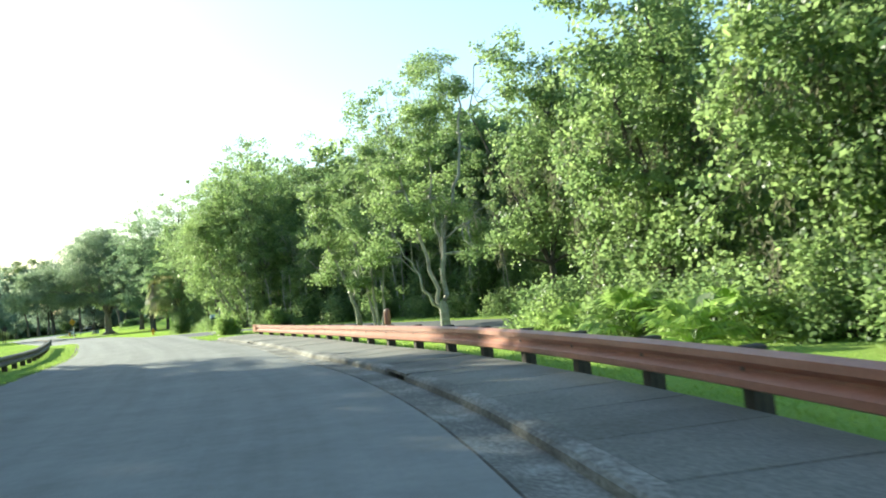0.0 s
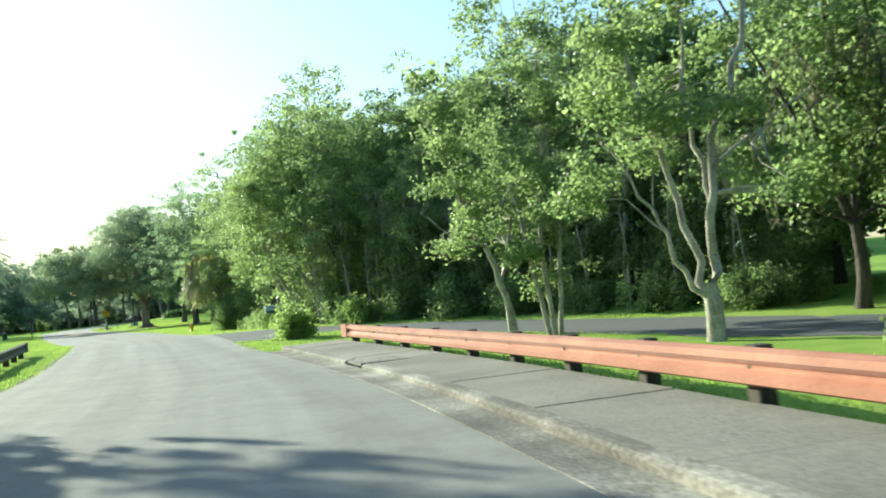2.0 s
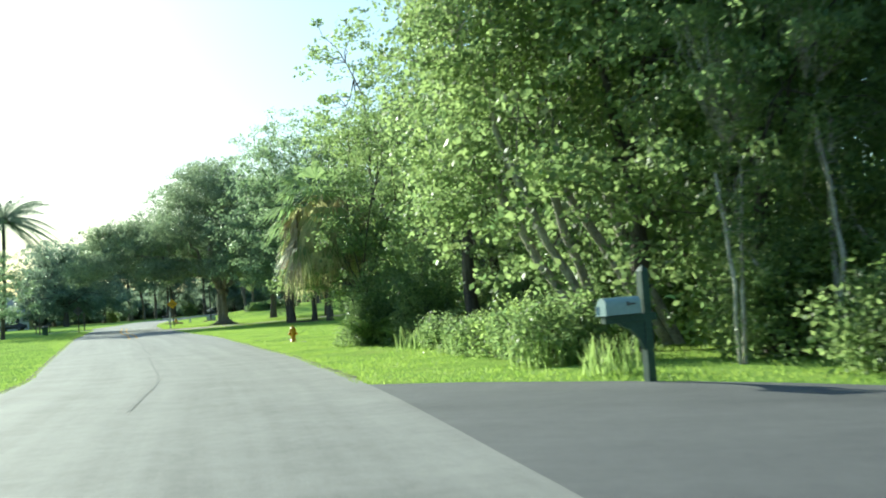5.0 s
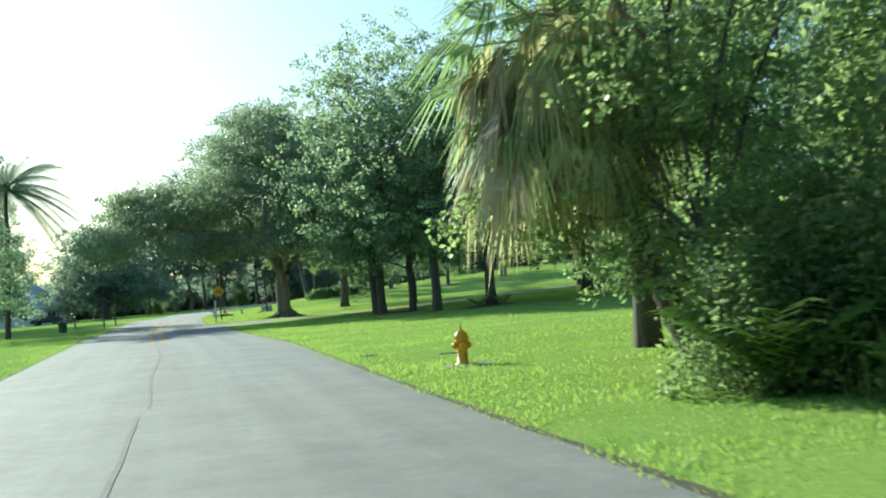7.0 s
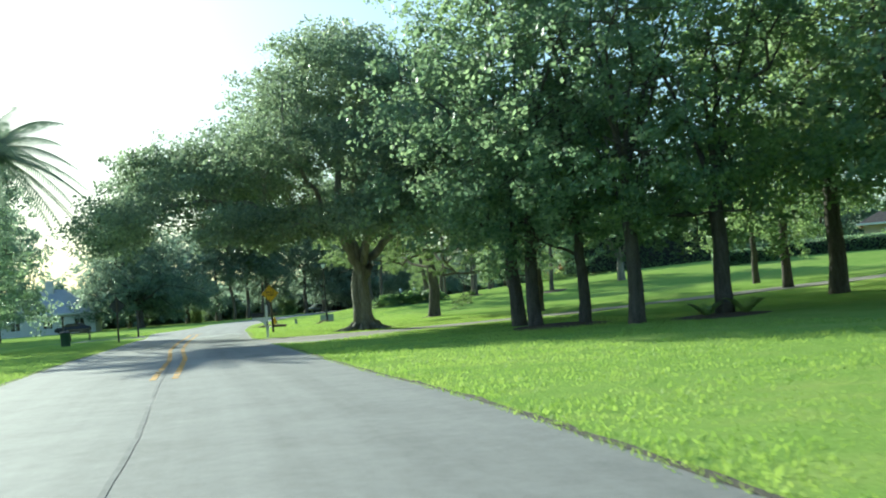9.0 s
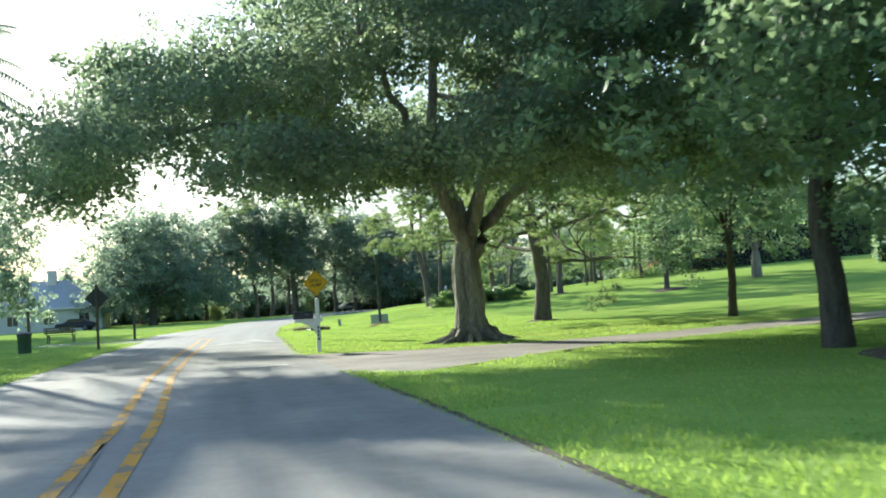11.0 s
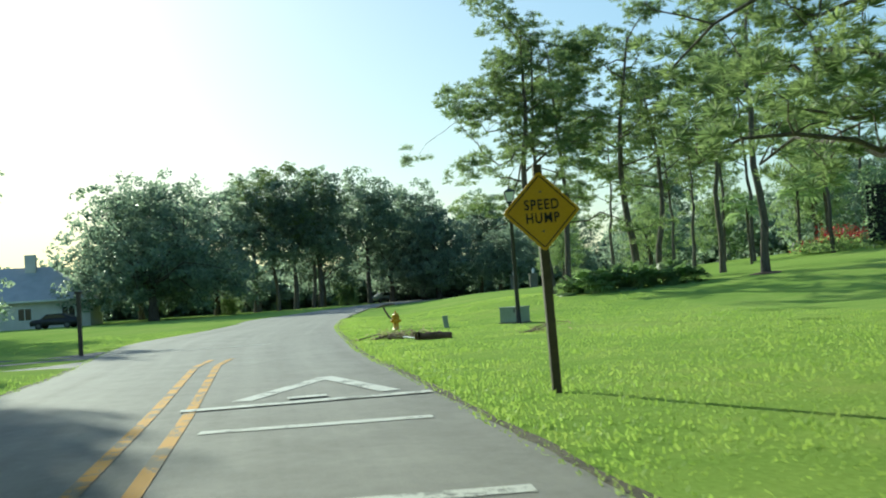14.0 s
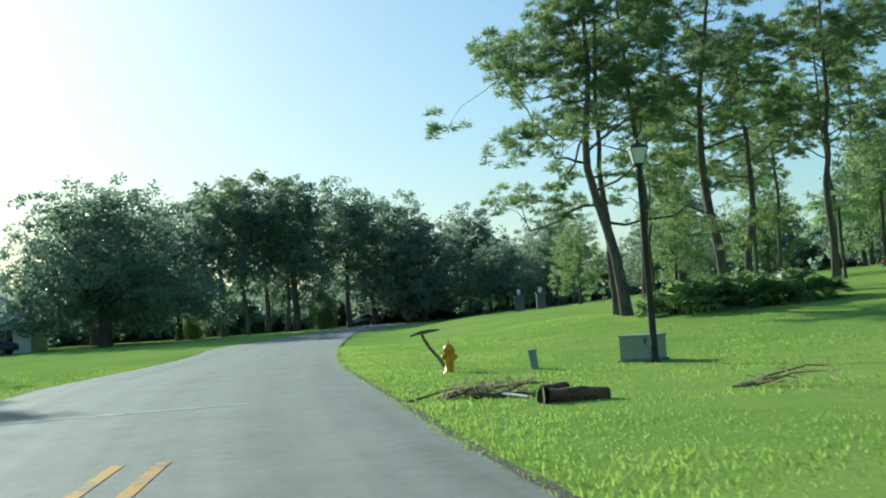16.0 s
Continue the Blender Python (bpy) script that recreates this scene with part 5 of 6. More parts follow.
far_woods([(-175, 196), (-152, 224), (-134, 236), (-121, 247), (-112, 262), (-100, 276), (-84, 284)], 5.0, 5, 3600, "shaded undergrowth behind the far oaks", 8)
# trees beside the road whose shade falls on it
copy_thing(far_b, pose(*on(-103, 165), 0, 0, 30) @ Matrix.Diagonal((0.85, 0.85, 1.0, 1)))
copy_thing(g1, pose(*on(-79.5, 136.2), 0, 0, 30) @ Matrix.Diagonal((0.6, 0.6, 0.92, 1)))
copy_thing(far_c, pose(*on(-88.5, 146.5), 0, 0, 70) @ Matrix.Diagonal((0.8, 0.8, 1.0, 1)))
stand("shade", [(-14, 18.5, 30, 1.0), (-17.5, 24, 200, 1.0), (-19.8, 31.5, 120, 1.15), (-24.5, 36, 70, 0.95), (-12, 12, 310, 1.0), (-9, 4, 80, 1.0), (-7, -5, 180, 1.0)], far_b, far_a)

# ---- shrubs, palms and ferns ----
def shrub(name, at, r, h, leafmat, label, group="", clumps=90, leaves=34, size=0.12, turn=0, droop=0.1, aspect=0.6):
    root = thing(name, at, turn, label, "shrub", group)
    c = rng.normal(0, 1, (clumps, 3))
    c /= np.linalg.norm(c, axis=1)[:, None]
    ph = rng.uniform(0, 6.28, 3)
    lobes = 1 + 0.22 * np.sin(3 * np.arctan2(c[:, 1], c[:, 0]) + ph[0]) + 0.18 * np.sin(5 * c[:, 2] + 2 * np.arctan2(c[:, 1], c[:, 0]) + ph[1])
    c *= rng.uniform(0.45, 1.15, (clumps, 1)) * lobes[:, None]
    c = np.stack([c[:, 0] * r, c[:, 1] * r, np.abs(c[:, 2]) * h * 0.9 + 0.08], 1)
    stems = [(bend((rng.normal(0, 0.08), rng.normal(0, 0.08), -0.1), p, 0.05, 0.2, 5), np.linspace(0.022, 0.006, 5)) for p in c[::4]]
    v, f = tubes(stems, 4)
    raw("stem", v, f, M["bark"], root)
    d = rng.normal(0, 0.5, (clumps, leaves, 3)) * r * 0.26
    p = (c[:, None] + d).reshape(-1, 3)
    p[:, 2] = np.maximum(p[:, 2], 0.02)
    quads("foliage", cards(p, size, aspect, droop), M[leafmat], root)
    return root


def fan(base, way, up, R, n=16, spread=2.3, w=0.05, sag=0.35):
    """A fan leaf: narrow folded leaflets that spread from the end of a stalk."""
    way, up = np.asarray(way, float), np.asarray(up, float)
    way /= np.linalg.norm(way)
    side = np.cross(way, up)
    side /= np.linalg.norm(side) + 1e-9
    nrm = np.cross(side, way)
    out = []
    for a_ in np.linspace(-spread / 2, spread / 2, n) + rng.normal(0, 0.03, n):
        d = way * math.cos(a_) + side * math.sin(a_)
        L = R * (1 - 0.18 * (a_ / spread * 2) ** 2) * rng.uniform(0.9, 1.08)
        s = np.cross(d, nrm) * w
        m = base + d * L * 0.55 + nrm * 0.03 * R
        tip = base + d * L - np.array([0, 0, sag * L * rng.uniform(0.5, 1.3)])
        out += [[base, m + s, m + s * 0.1, base], [m + s, tip, tip, m - s], [base, m + s, m - s, base]][1:]
    return out


def frond(stalk, r, leaflets, mat, parent, name="frond", label=""):
    """One leaf as a part of its own: its stalk and its leaflets."""
    v, f = tubes([(stalk, np.linspace(r, r * 0.4, len(stalk)))], 4)
    q = np.asarray(leaflets, float)
    k = len(v) + np.arange(len(q) * 4).reshape(-1, 4)
    return tagged(raw(name, np.concatenate([v, q.reshape(-1, 3)]), list(f) + k.tolist(), mat, parent), label)


def fan_palm(name, at, label, group, trunk_h, fans, R, mat="palm", skirt=0, turn=0, trunk_r=0.16, rise=(0.1, 1.2), w=0.05, lean=(0.1, 0.05)):
    root = thing(name, at, turn, label, "palm", group)
    if trunk_h > 0.3:
        v, f = tubes([(bend((0, 0, -0.2), (*lean, trunk_h), 0, 0.04, 9), [trunk_r * 1.2] + [trunk_r] * 8)], 9)
        raw("trunk", v, f, M["bark"], root, True)
    top = np.array([*(lean if trunk_h > 0.3 else (0, 0)), max(trunk_h, 0.05)])
    for i in range(fans):
        a_, e_ = i * 2.4 + rng.uniform(-0.3, 0.3), rng.uniform(*rise)
        d = np.array([math.cos(a_) * math.cos(e_), math.sin(a_) * math.cos(e_), math.sin(e_)])
        q = top + d * R * rng.uniform(0.75, 1.05)
        frond(bend(top, q, 0.06, 0.03, 5), 0.018, fan(q, d - np.array([0, 0, 0.25]), (0, 0, 1), R * rng.uniform(0.8, 1.1), 18, 2.5, w), M[mat], root)
    for i in range(skirt):
        a_ = rng.uniform(0, 6.28)
        z = trunk_h - rng.uniform(-0.4, 1.6)
        o = rng.uniform(0.35, 1.25)
        d = np.array([math.cos(a_), math.sin(a_), -rng.uniform(1.2, 3.0)])
        q = np.array([lean[0] + math.cos(a_) * o, lean[1] + math.sin(a_) * o, z])
        s = bend((lean[0], lean[1], z + 0.25), q, 0.15, 0.03, 4)
        frond(s, 0.016, fan(q, d, (math.cos(a_), math.sin(a_), 0.6), R * rng.uniform(0.5, 1.0), 14, rng.uniform(0.6, 1.3), w * 0.8, rng.uniform(0.2, 0.7)), M["dead" if i % 3 == 0 else "drying"], root, "dead_frond", "dry brown hanging frond")
    return root


def fern(at, R, n, turn=0, label="clump of bright green ferns at the lawn's edge", group="ferns", mat="leaf_bright"):
    root = thing("fern", at, turn, label, "fern", group)
    for i in range(n):
        a_ = i * 2.4 + rng.uniform(-0.3, 0.3)
        L = R * rng.uniform(0.7, 1.1)
        t = np.linspace(0, 1, 12)
        h, side = np.array([math.cos(a_), math.sin(a_), 0]), np.array([-math.sin(a_), math.cos(a_), 0])
        line_ = h * (t * L * 0.7)[:, None] + np.array([0, 0, 1]) * (L * (1.25 * t - 0.75 * t ** 2) + 0.02)[:, None]
        q = []
        for k in range(1, 12):
            wd = 0.16 * L * math.sin(math.pi * min(1, t[k] * 0.9 + 0.12))
            for sg in (-1, 1):
                p = line_[k]
                e_ = p + side * sg * wd + h * wd * 0.35 - np.array([0, 0, wd * 0.25])
                b_ = h * 0.03 * L
                q.append([p - b_, p + b_, e_ + b_ * 0.4, e_ - b_ * 0.4])
        frond(line_, 0.008, q, M[mat], root)
    return root


def spread(src, places):
    for x, y, turn, s in places:
        copy_thing(src, pose(*on(x, y), 0, 0, turn) @ Matrix.Diagonal((s, s, s, 1)))


U = "undergrowth"
sh_a = shrub("shrub", on(-13.6, 65.2), 0.95, 1.3, "leaf", "leafy green shrub in the undergrowth of the wood", U, 110, 60, 0.085)
sh_b = shrub("shrub", on(-15.0, 68.4), 0.8, 1.0, "leaf_bright", "low bright shrub in the undergrowth of the wood", U, 100, 56, 0.08)
sh_c = shrub("shrub", on(-19.6, 78.2), 1.2, 2.8, "leaf", "tall leafy shrub at the lawn's edge", U, 200, 58, 0.095)
def tall_grass(at, R, H, n, label):
    """Arching blades from one root, each folded in three lengths."""
    root = thing("tall_grass", at, 0, label, "grass", U)
    q = []
    for k in range(n):
        a_, b_ = rng.uniform(0, 6.28), rng.normal(0, R * 0.5, 2)
        d = np.array([math.cos(a_), math.sin(a_), 0.0])
        side = np.array([-d[1], d[0], 0]) * rng.uniform(0.008, 0.016)
        hh, out = H * rng.uniform(0.5, 1.1), rng.uniform(0.1, 0.5) * H
        p = [np.array([b_[0], b_[1], 0]) + d * out * t ** 2 + np.array([0, 0, hh * (t - 0.22 * t ** 3)]) for t in (0, 0.4, 0.75, 1.0)]
        for m in range(3):
            w0, w1 = (1, 0.9, 0.6)[m], (0.9, 0.6, 0.1)[m]
            q.append([p[m] - side * w0, p[m] + side * w0, p[m + 1] + side * w1, p[m + 1] - side * w1])
    quads("foliage", np.array(q), M["leaf_bright"], root)
    return root


sh_d = tall_grass(on(-14.3, 66.6), 0.6, 0.95, 110, "clump of tall grass stems at the lawn's edge")
wood_line = [(-12.4, 63.0), (-13.2, 64.4), (-14.6, 67.4), (-15.7, 69.6), (-16.5, 71.4), (-17.3, 73.2), (-18.1, 74.9), (-19.0, 76.6), (-20.1, 79.4), (-20.4, 81.2), (-19.8, 83.6), (-19.2, 86), (-18.6, 89)]
spread(sh_a, [(x + rng.normal(0, 0.3), y, rng.uniform(0, 360), rng.uniform(0.45, 0.8)) for x, y in wood_line[2:]])
spread(sh_b, [(x + 0.9 + rng.normal(0, 0.3), y + 0.8, rng.uniform(0, 360), rng.uniform(0.6, 1.0)) for x, y in wood_line[2:]])
spread(sh_d, [(x - 0.3 + rng.normal(0, 0.4), y + rng.normal(0, 0.6), rng.uniform(0, 360), rng.uniform(0.5, 1.0)) for x, y in wood_line[:9]])
spread(sh_c, [(x + 2.4, y + 0.9, rng.uniform(0, 360), rng.uniform(0.5, 0.8)) for x, y in wood_line[3:]])
spread(sh_c, [(-20.9, 78.0, 90, 0.7), (-18.6, 77.2, 200, 0.8), (-20.6, 80.4, 10, 0.9)])
# along the far side of the side road, and behind the guard rail
spread(sh_a, [(x, y, rng.uniform(0, 360), rng.uniform(0.9, 1.5)) for x, y in ((-9.5, 61.6), (-7, 60.8), (-4.6, 59), (-2.2, 57.2), (0.3, 55.2), (2.7, 52.8), (5, 50.4), (9.8, 44.6), (12, 42), (14.5, 39), (17, 36.4))])
spread(sh_c, [(x, y, rng.uniform(0, 360), rng.uniform(0.8, 1.3)) for x, y in ((-10.5, 64), (-6, 62.6), (-2.8, 60), (0.5, 57.4), (3.4, 54.4), (6.3, 51.6), (11.2, 46.2), (13.6, 43.4), (16.4, 40.2), (19, 37.6))])
spread(sh_b, [(6.8, 32.6, 0, 1.05), (7.9, 29.4, 90, 0.9), (9.6, 26.6, 40, 1.0), (11.2, 23.2, 200, 1.1), (12.6, 19.6, 300, 1.0), (13.8, 16, 120, 1.1), (6.2, 35.6, 60, 0.8), (9.0, 31.4, 10, 1.0)])
spread(sh_a, [(7.6, 34.6, 0, 1.5), (8.8, 28, 90, 1.3), (10.4, 25, 40, 1.4), (11.8, 21.6, 200, 1.4), (12.8, 18, 300, 1.4), (6.6, 37.4, 60, 1.2)])
shrub("shrub", on(-8.35, 48.9), 0.52, 1.0, "leaf_bright", "loose yellow-green bush in the grass by the rail's end", "", 150, 40, 0.085)
shrub("shrub", on(-9.0, 60.6), 0.7, 1.2, "leaf_bright", "loose bush with yellow flowers by the side road", "", 70, 30, 0.11)

# palms
pm = fan_palm("saw_palmetto", on(8.4, 26.6), "bright green palmetto with spiky fan leaves behind the rail", "palmettos", 0.2, 24, 0.85, "palm_bright", 0, 0, 0.16, (0.1, 1.3), 0.034)
spread(pm, [(7.4, 30.2, 80, 0.8), (8.9, 21.4, 160, 0.85), (9.7, 22.8, 30, 0.9)])
fan_palm("cabbage_palm", on(-21.4, 80.0), "leaning cabbage palm with a hanging skirt of dry fronds", "", 4.5, 44, 1.25, "palm", 170, 0, 0.17, (-1.2, 0.9), 0.036, (-1.6, 0.8))
fern(on(-20.7, 77.6), 1.9, 26)
spread(bpy.data.objects["fern"], [(-20.2, 78.6, 100, 0.8), (-19.4, 76.6, 40, 0.55), (-14.0, 65.2, 10, 0.4), (-14.9, 67.6, 100, 0.45), (-16.3, 70.4, 70, 0.5), (-15.6, 69.2, 200, 0.4), (-17.6, 73.6, 20, 0.5), (-32.0, 113.2, 50, 0.45), (-30.9, 113.5, 160, 0.5)])


def coconut(at, h, label):
    root = thing("coconut_palm", at, 0, label, "palm")
    v, f = tubes([(bend((-0.9, 0.3, -0.3), (0, 0, h), 0.03, 0.04, 12), np.linspace(0.2, 0.12, 12))], 9)
    raw("trunk", v, f, M["bark"], root, True)
    for i in range(38):
        a_, e_ = i * 2.4, rng.uniform(-0.5, 1.15)
        L = rng.uniform(4.4, 5.6)
        t = np.linspace(0, 1, 40)
        hd, side = np.array([math.cos(a_), math.sin(a_), 0]), np.array([-math.sin(a_), math.cos(a_), 0])
        z = L * (t * math.sin(e_) - 0.5 * t ** 2)
        ln = np.array([0, 0, h]) + hd * (L * t * math.cos(e_ * 0.7))[:, None] + np.array([0, 0, 1]) * z[:, None]
        q = []
        for k in range(2, 40):
            w = 0.72 * math.sin(math.pi * min(1, t[k] * 0.85 + 0.12)) + 0.1
            for sg in (-1, 1):
                p, b_ = ln[k], (ln[k] - ln[k - 1]) * 0.38
                e2 = p + side * sg * w * 0.62 + hd * w * 0.4 - np.array([0, 0, w * 0.62])
                q.append([p - b_, p + b_, e2, e2 - b_ * 0.4])
        frond(ln, 0.03, q, M["palm_grey"], root)
    return root


coconut(on(-67.5, 125.3), 10.4, "coconut palm with drooping feathery fronds against the bright sky")
bed = fan_palm("saw_palmetto", on(-59.6, 162.6), "dark green palmetto in the bed beneath the pines", "palmettos beneath the pines", 0.1, 30, 0.72, "palm", 0, 0, 0.16, (-0.05, 1.35), 0.04)
spread(bed, [(-60.6, 162.4, 40, 1.0), (-58.6, 162.9, 80, 1.05), (-57.6, 163.1, 120, 1.0), (-56.7, 163.4, 160, 0.95), (-59.2, 163.9, 200, 1.1), (-58.0, 164.2, 250, 1.1), (-60.3, 163.7, 290, 1.0), (-55.9, 163.6, 330, 0.7), (-56.9, 164.6, 10, 1.0), (-61.4, 163.1, 50, 0.6)])
sm = fan_palm("slender_palm", on(-51.2, 189), "slender palm with a pale trunk above the red bed", "slender palms", 4.2, 16, 1.2, "palm", 0, 0, 0.1, (-0.4, 1.2))
spread(sm, [(-49.4, 190, 70, 1.15), (-46, 186, 30, 0.9), (-54, 180, 200, 0.8)])

spread(sh_c, [(-117, 225, 10, 1.1), (-108, 240, 200, 1.3)])

# ---- hedges and beds ----
def hedge(at, turn, L, w, h, mat, label, n):
    root = thing("hedge", at, turn, label, "hedge")
    p = rng.uniform(-0.5, 0.5, (n, 3)) * np.array([L, w, h])
    k = rng.integers(0, 3, n)
    for ax, ext in ((1, w), (2, h)):
        m = k == ax
        p[m, ax] = np.sign(p[m, ax]) * ext * (0.5 + rng.normal(0, 0.05, m.sum()))
    p[:, 2] += h / 2
    quads("foliage", cards(p, 0.2, 0.6), M[mat], root)
    # added near-black box stands in for shade among the inner leaves
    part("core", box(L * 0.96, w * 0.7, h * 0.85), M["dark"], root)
    return root


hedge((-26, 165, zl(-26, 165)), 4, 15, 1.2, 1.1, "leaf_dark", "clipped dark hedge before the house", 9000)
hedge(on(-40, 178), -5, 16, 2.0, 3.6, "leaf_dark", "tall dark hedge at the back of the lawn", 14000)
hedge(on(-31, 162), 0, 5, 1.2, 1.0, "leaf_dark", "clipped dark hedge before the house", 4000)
shrub("flower_bed", on(-48.6, 186), 1.9, 1.0, "red", "bed of red-leaved plants on the lawn", "", 110, 26, 0.26, 0, -0.8, 0.25)
shrub("ground_cover", on(-49.0, 182.8), 2.6, 0.14, "leaf_bright", "low yellow-green ground cover before the red bed", "", 170, 26, 0.18)
shrub("shrub", on(-20.5, 168), 0.8, 1.1, "leaf_bright", "round clipped golden bush by the hedge", "", 120, 30, 0.12)


def mulch_ring(x, y, r, label):
    n, k = 26, 4
    v, f = [(x, y, zl(x, y) + 0.09)], []
    for j in range(1, k + 1):
        for i in range(n):
            a_ = 2 * math.pi * i / n
            rr = r * j / k * (1 + 0.12 * math.sin(3 * a_ + x) * (j == k))
            px, py = x + math.cos(a_) * rr, y + math.sin(a_) * rr
            v.append((px, py, zl(px, py) + (0.09 - 0.10 * (j / k) ** 2)))
    for i in range(n):
        f.append((0, 1 + i, 1 + (i + 1) % n))
        for j in range(k - 1):
            a_, b_ = 1 + j * n, 1 + (j + 1) * n
            f.append((a_ + i, b_ + i, b_ + (i + 1) % n, a_ + (i + 1) % n))
    return tagged(raw("mulch_ring", v, f, M["mulch"], None, True), label, "mulch", "", "structure")


for x, y, r in ((-45.1, 158.0, 1.2), (-31.6, 113.6, 1.6), (-52.9, 163.9, 0.8), (-48.3, 138.2, 0.8), (-36.6, 114.8, 1.8)):
    mulch_ring(x, y, r, "ring of brown mulch round a trunk")

# ---- street furniture ----
def hydrant(at, turn, label):
    root = thing("fire_hydrant", at, turn, label, "fire hydrant", "hydrants")
    part("barrel", lathe([(0.135, -0.05), (0.135, 0.035), (0.092, 0.045), (0.088, 0.36), (0.105, 0.375), (0.118, 0.39), (0.118, 0.43)], 20), M["yellow"], root, "", True)
    part("flange", lathe([(0.0, 0.43), (0.13, 0.43), (0.13, 0.455), (0.0, 0.455)], 20), M["yellow"], root)
    cap = part("bonnet", lathe([(0.115, 0.455), (0.113, 0.49), (0.095, 0.535), (0.062, 0.57), (0.03, 0.585), (0.0, 0.588)], 20), M["yellow"], root, "", True)
    part("operating_nut", lathe([(0.034, 0.58), (0.034, 0.60), (0.021, 0.603), (0.017, 0.66), (0.0, 0.662)], 5), M["yellow"], cap)
    for a_ in range(0, 360, 45):
        r = radians(a_)
        part("bolt", lathe([(0.0, 0.455), (0.013, 0.455), (0.013, 0.47), (0.0, 0.472)], 6, (math.cos(r) * 0.122, math.sin(r) * 0.122, -0.005)), M["yellow"], root)
    for ang, rad, z, L in ((-90, 0.062, 0.31, 0.17), (0, 0.046, 0.33, 0.16), (180, 0.046, 0.33, 0.16)):
        rot = Matrix.Rotation(radians(ang), 4, "Z") @ Matrix.Rotation(radians(90), 4, "Y")
        noz = part("nozzle", lathe([(rad * 0.85, 0.04), (rad * 0.85, L - 0.06), (rad * 1.18, L - 0.058), (rad * 1.18, L - 0.01), (rad * 0.9, L), (0.0, L)], 14, (0, 0, z), rot), M["yellow"], root, "", True)
        part("cap_nut", lathe([(0.02, L), (0.017, L + 0.03), (0.0, L + 0.03)], 5, (0, 0, z), rot), M["yellow"], noz)
    return root


hydrant((-25.42, 83.54, zl(-25.42, 83.54) - 0.01), 30, "yellow cast-iron fire hydrant standing in the grass verge")
hydrant((-64.07, 149.1, zl(-64.07, 149.1) - 0.01), 40, "yellow cast-iron fire hydrant beside fallen branches")


def lettering(text, size, parent, at, mat):
    cu = bpy.data.curves.new("lettering", "FONT")
    cu.body, cu.size, cu.align_x, cu.align_y, cu.extrude, cu.offset = text, size, "CENTER", "CENTER", 0.0015, 0.003
    cu.space_character = 1.18
    tmp = bpy.data.objects.new("tmp", cu)
    scene.collection.objects.link(tmp)
    me = bpy.data.meshes.new_from_object(tmp.evaluated_get(bpy.context.evaluated_depsgraph_get()))
    bpy.data.objects.remove(tmp)
    me.materials.clear()
    me.materials.append(mat)
    ob = new("lettering", me)
    ob.parent = parent
    ob.matrix_basis = pose(*at, 90, 0, 0) @ Matrix.Diagonal((0.82, 1, 1, 1))
    return ob


def diamond(side, thick, y, z, grow=0.0):
    bm = bmesh.new()
    bmesh.ops.create_cube(bm, size=1, matrix=Matrix.Diagonal((side + grow, thick, side + grow, 1)))
    up = [e_ for e_ in bm.edges if abs(e_.verts[0].co.x - e_.verts[1].co.x) < 1e-6 and abs(e_.verts[0].co.z - e_.verts[1].co.z) < 1e-6]
    bmesh.ops.bevel(bm, geom=up, offset=0.04, segments=4, affect="EDGES", profile=0.5)
    bmesh.ops.transform(bm, matrix=Matrix.Translation((0, y, z)) @ Matrix.Rotation(radians(45), 4, "Y"), verts=bm.verts[:])
    return bm


def warning_sign(at, turn, words, label, lean=0.0):
    root = thing("warning_sign", at, turn, label, "sign", "warning signs")
    root.matrix_basis = pose(*at, 0, lean, turn)
    part("post", box(0.10, 0.07, 2.95, (0, 0, -0.4), 0.008), M["bronze"], root, "dark brown post")
    plate = part("plate", diamond(0.64, 0.012, -0.046, 2.02), M["signface"] if words else M["black"], root)
    if words:
        part("border", joined(*[box(0.555, 0.003, 0.012, (0, 0, 0), 0, Matrix.Translation((0, -0.0545, 2.02)) @ Matrix.Rotation(radians(a_), 4, "Y") @ Matrix.Translation((0, 0, 0.278))) for a_ in (45, 135, 225, 315)]), M["black"], plate)
        for k, word in enumerate(words):
            lettering(word, 0.16, plate, (0, -0.0560, 2.09 - 0.15 * k), M["black"])
    for z in (1.80, 2.24):
        part("bolt", lathe([(0.0, 0), (0.014, 0), (0.012, 0.006), (0.0, 0.008)], 8, (0, -0.053, z), Matrix.Rotation(radians(90), 4, "X")), M["grey"], plate)
    return root


warning_sign((-54.43, 130.13, zl(-54.43, 130.13)), 30, ("SPEED", "HUMP"), "yellow diamond sign reading SPEED HUMP on a brown post in grass", -1.5)
warning_sign((-64.4, 131.0, zl(-64.4, 131.0)), 208, (), "dark back of a diamond sign on a brown post")
for x, y, h in ((-71.0, 142.4, 1.75), (-70.9, 134.6, 1.65)):
    po = thing("marker_post", (x, y, zl(x, y)), 25, "plain dark brown post with a small cap in the grass", "post", "marker posts")
    part("shaft", box(0.11, 0.11, h + 0.3, (0, 0, -0.3), 0.008), M["bronze"], po)
    part("cap", box(0.19, 0.15, 0.07, (0, 0, h), 0.012), M["bronze"], po)


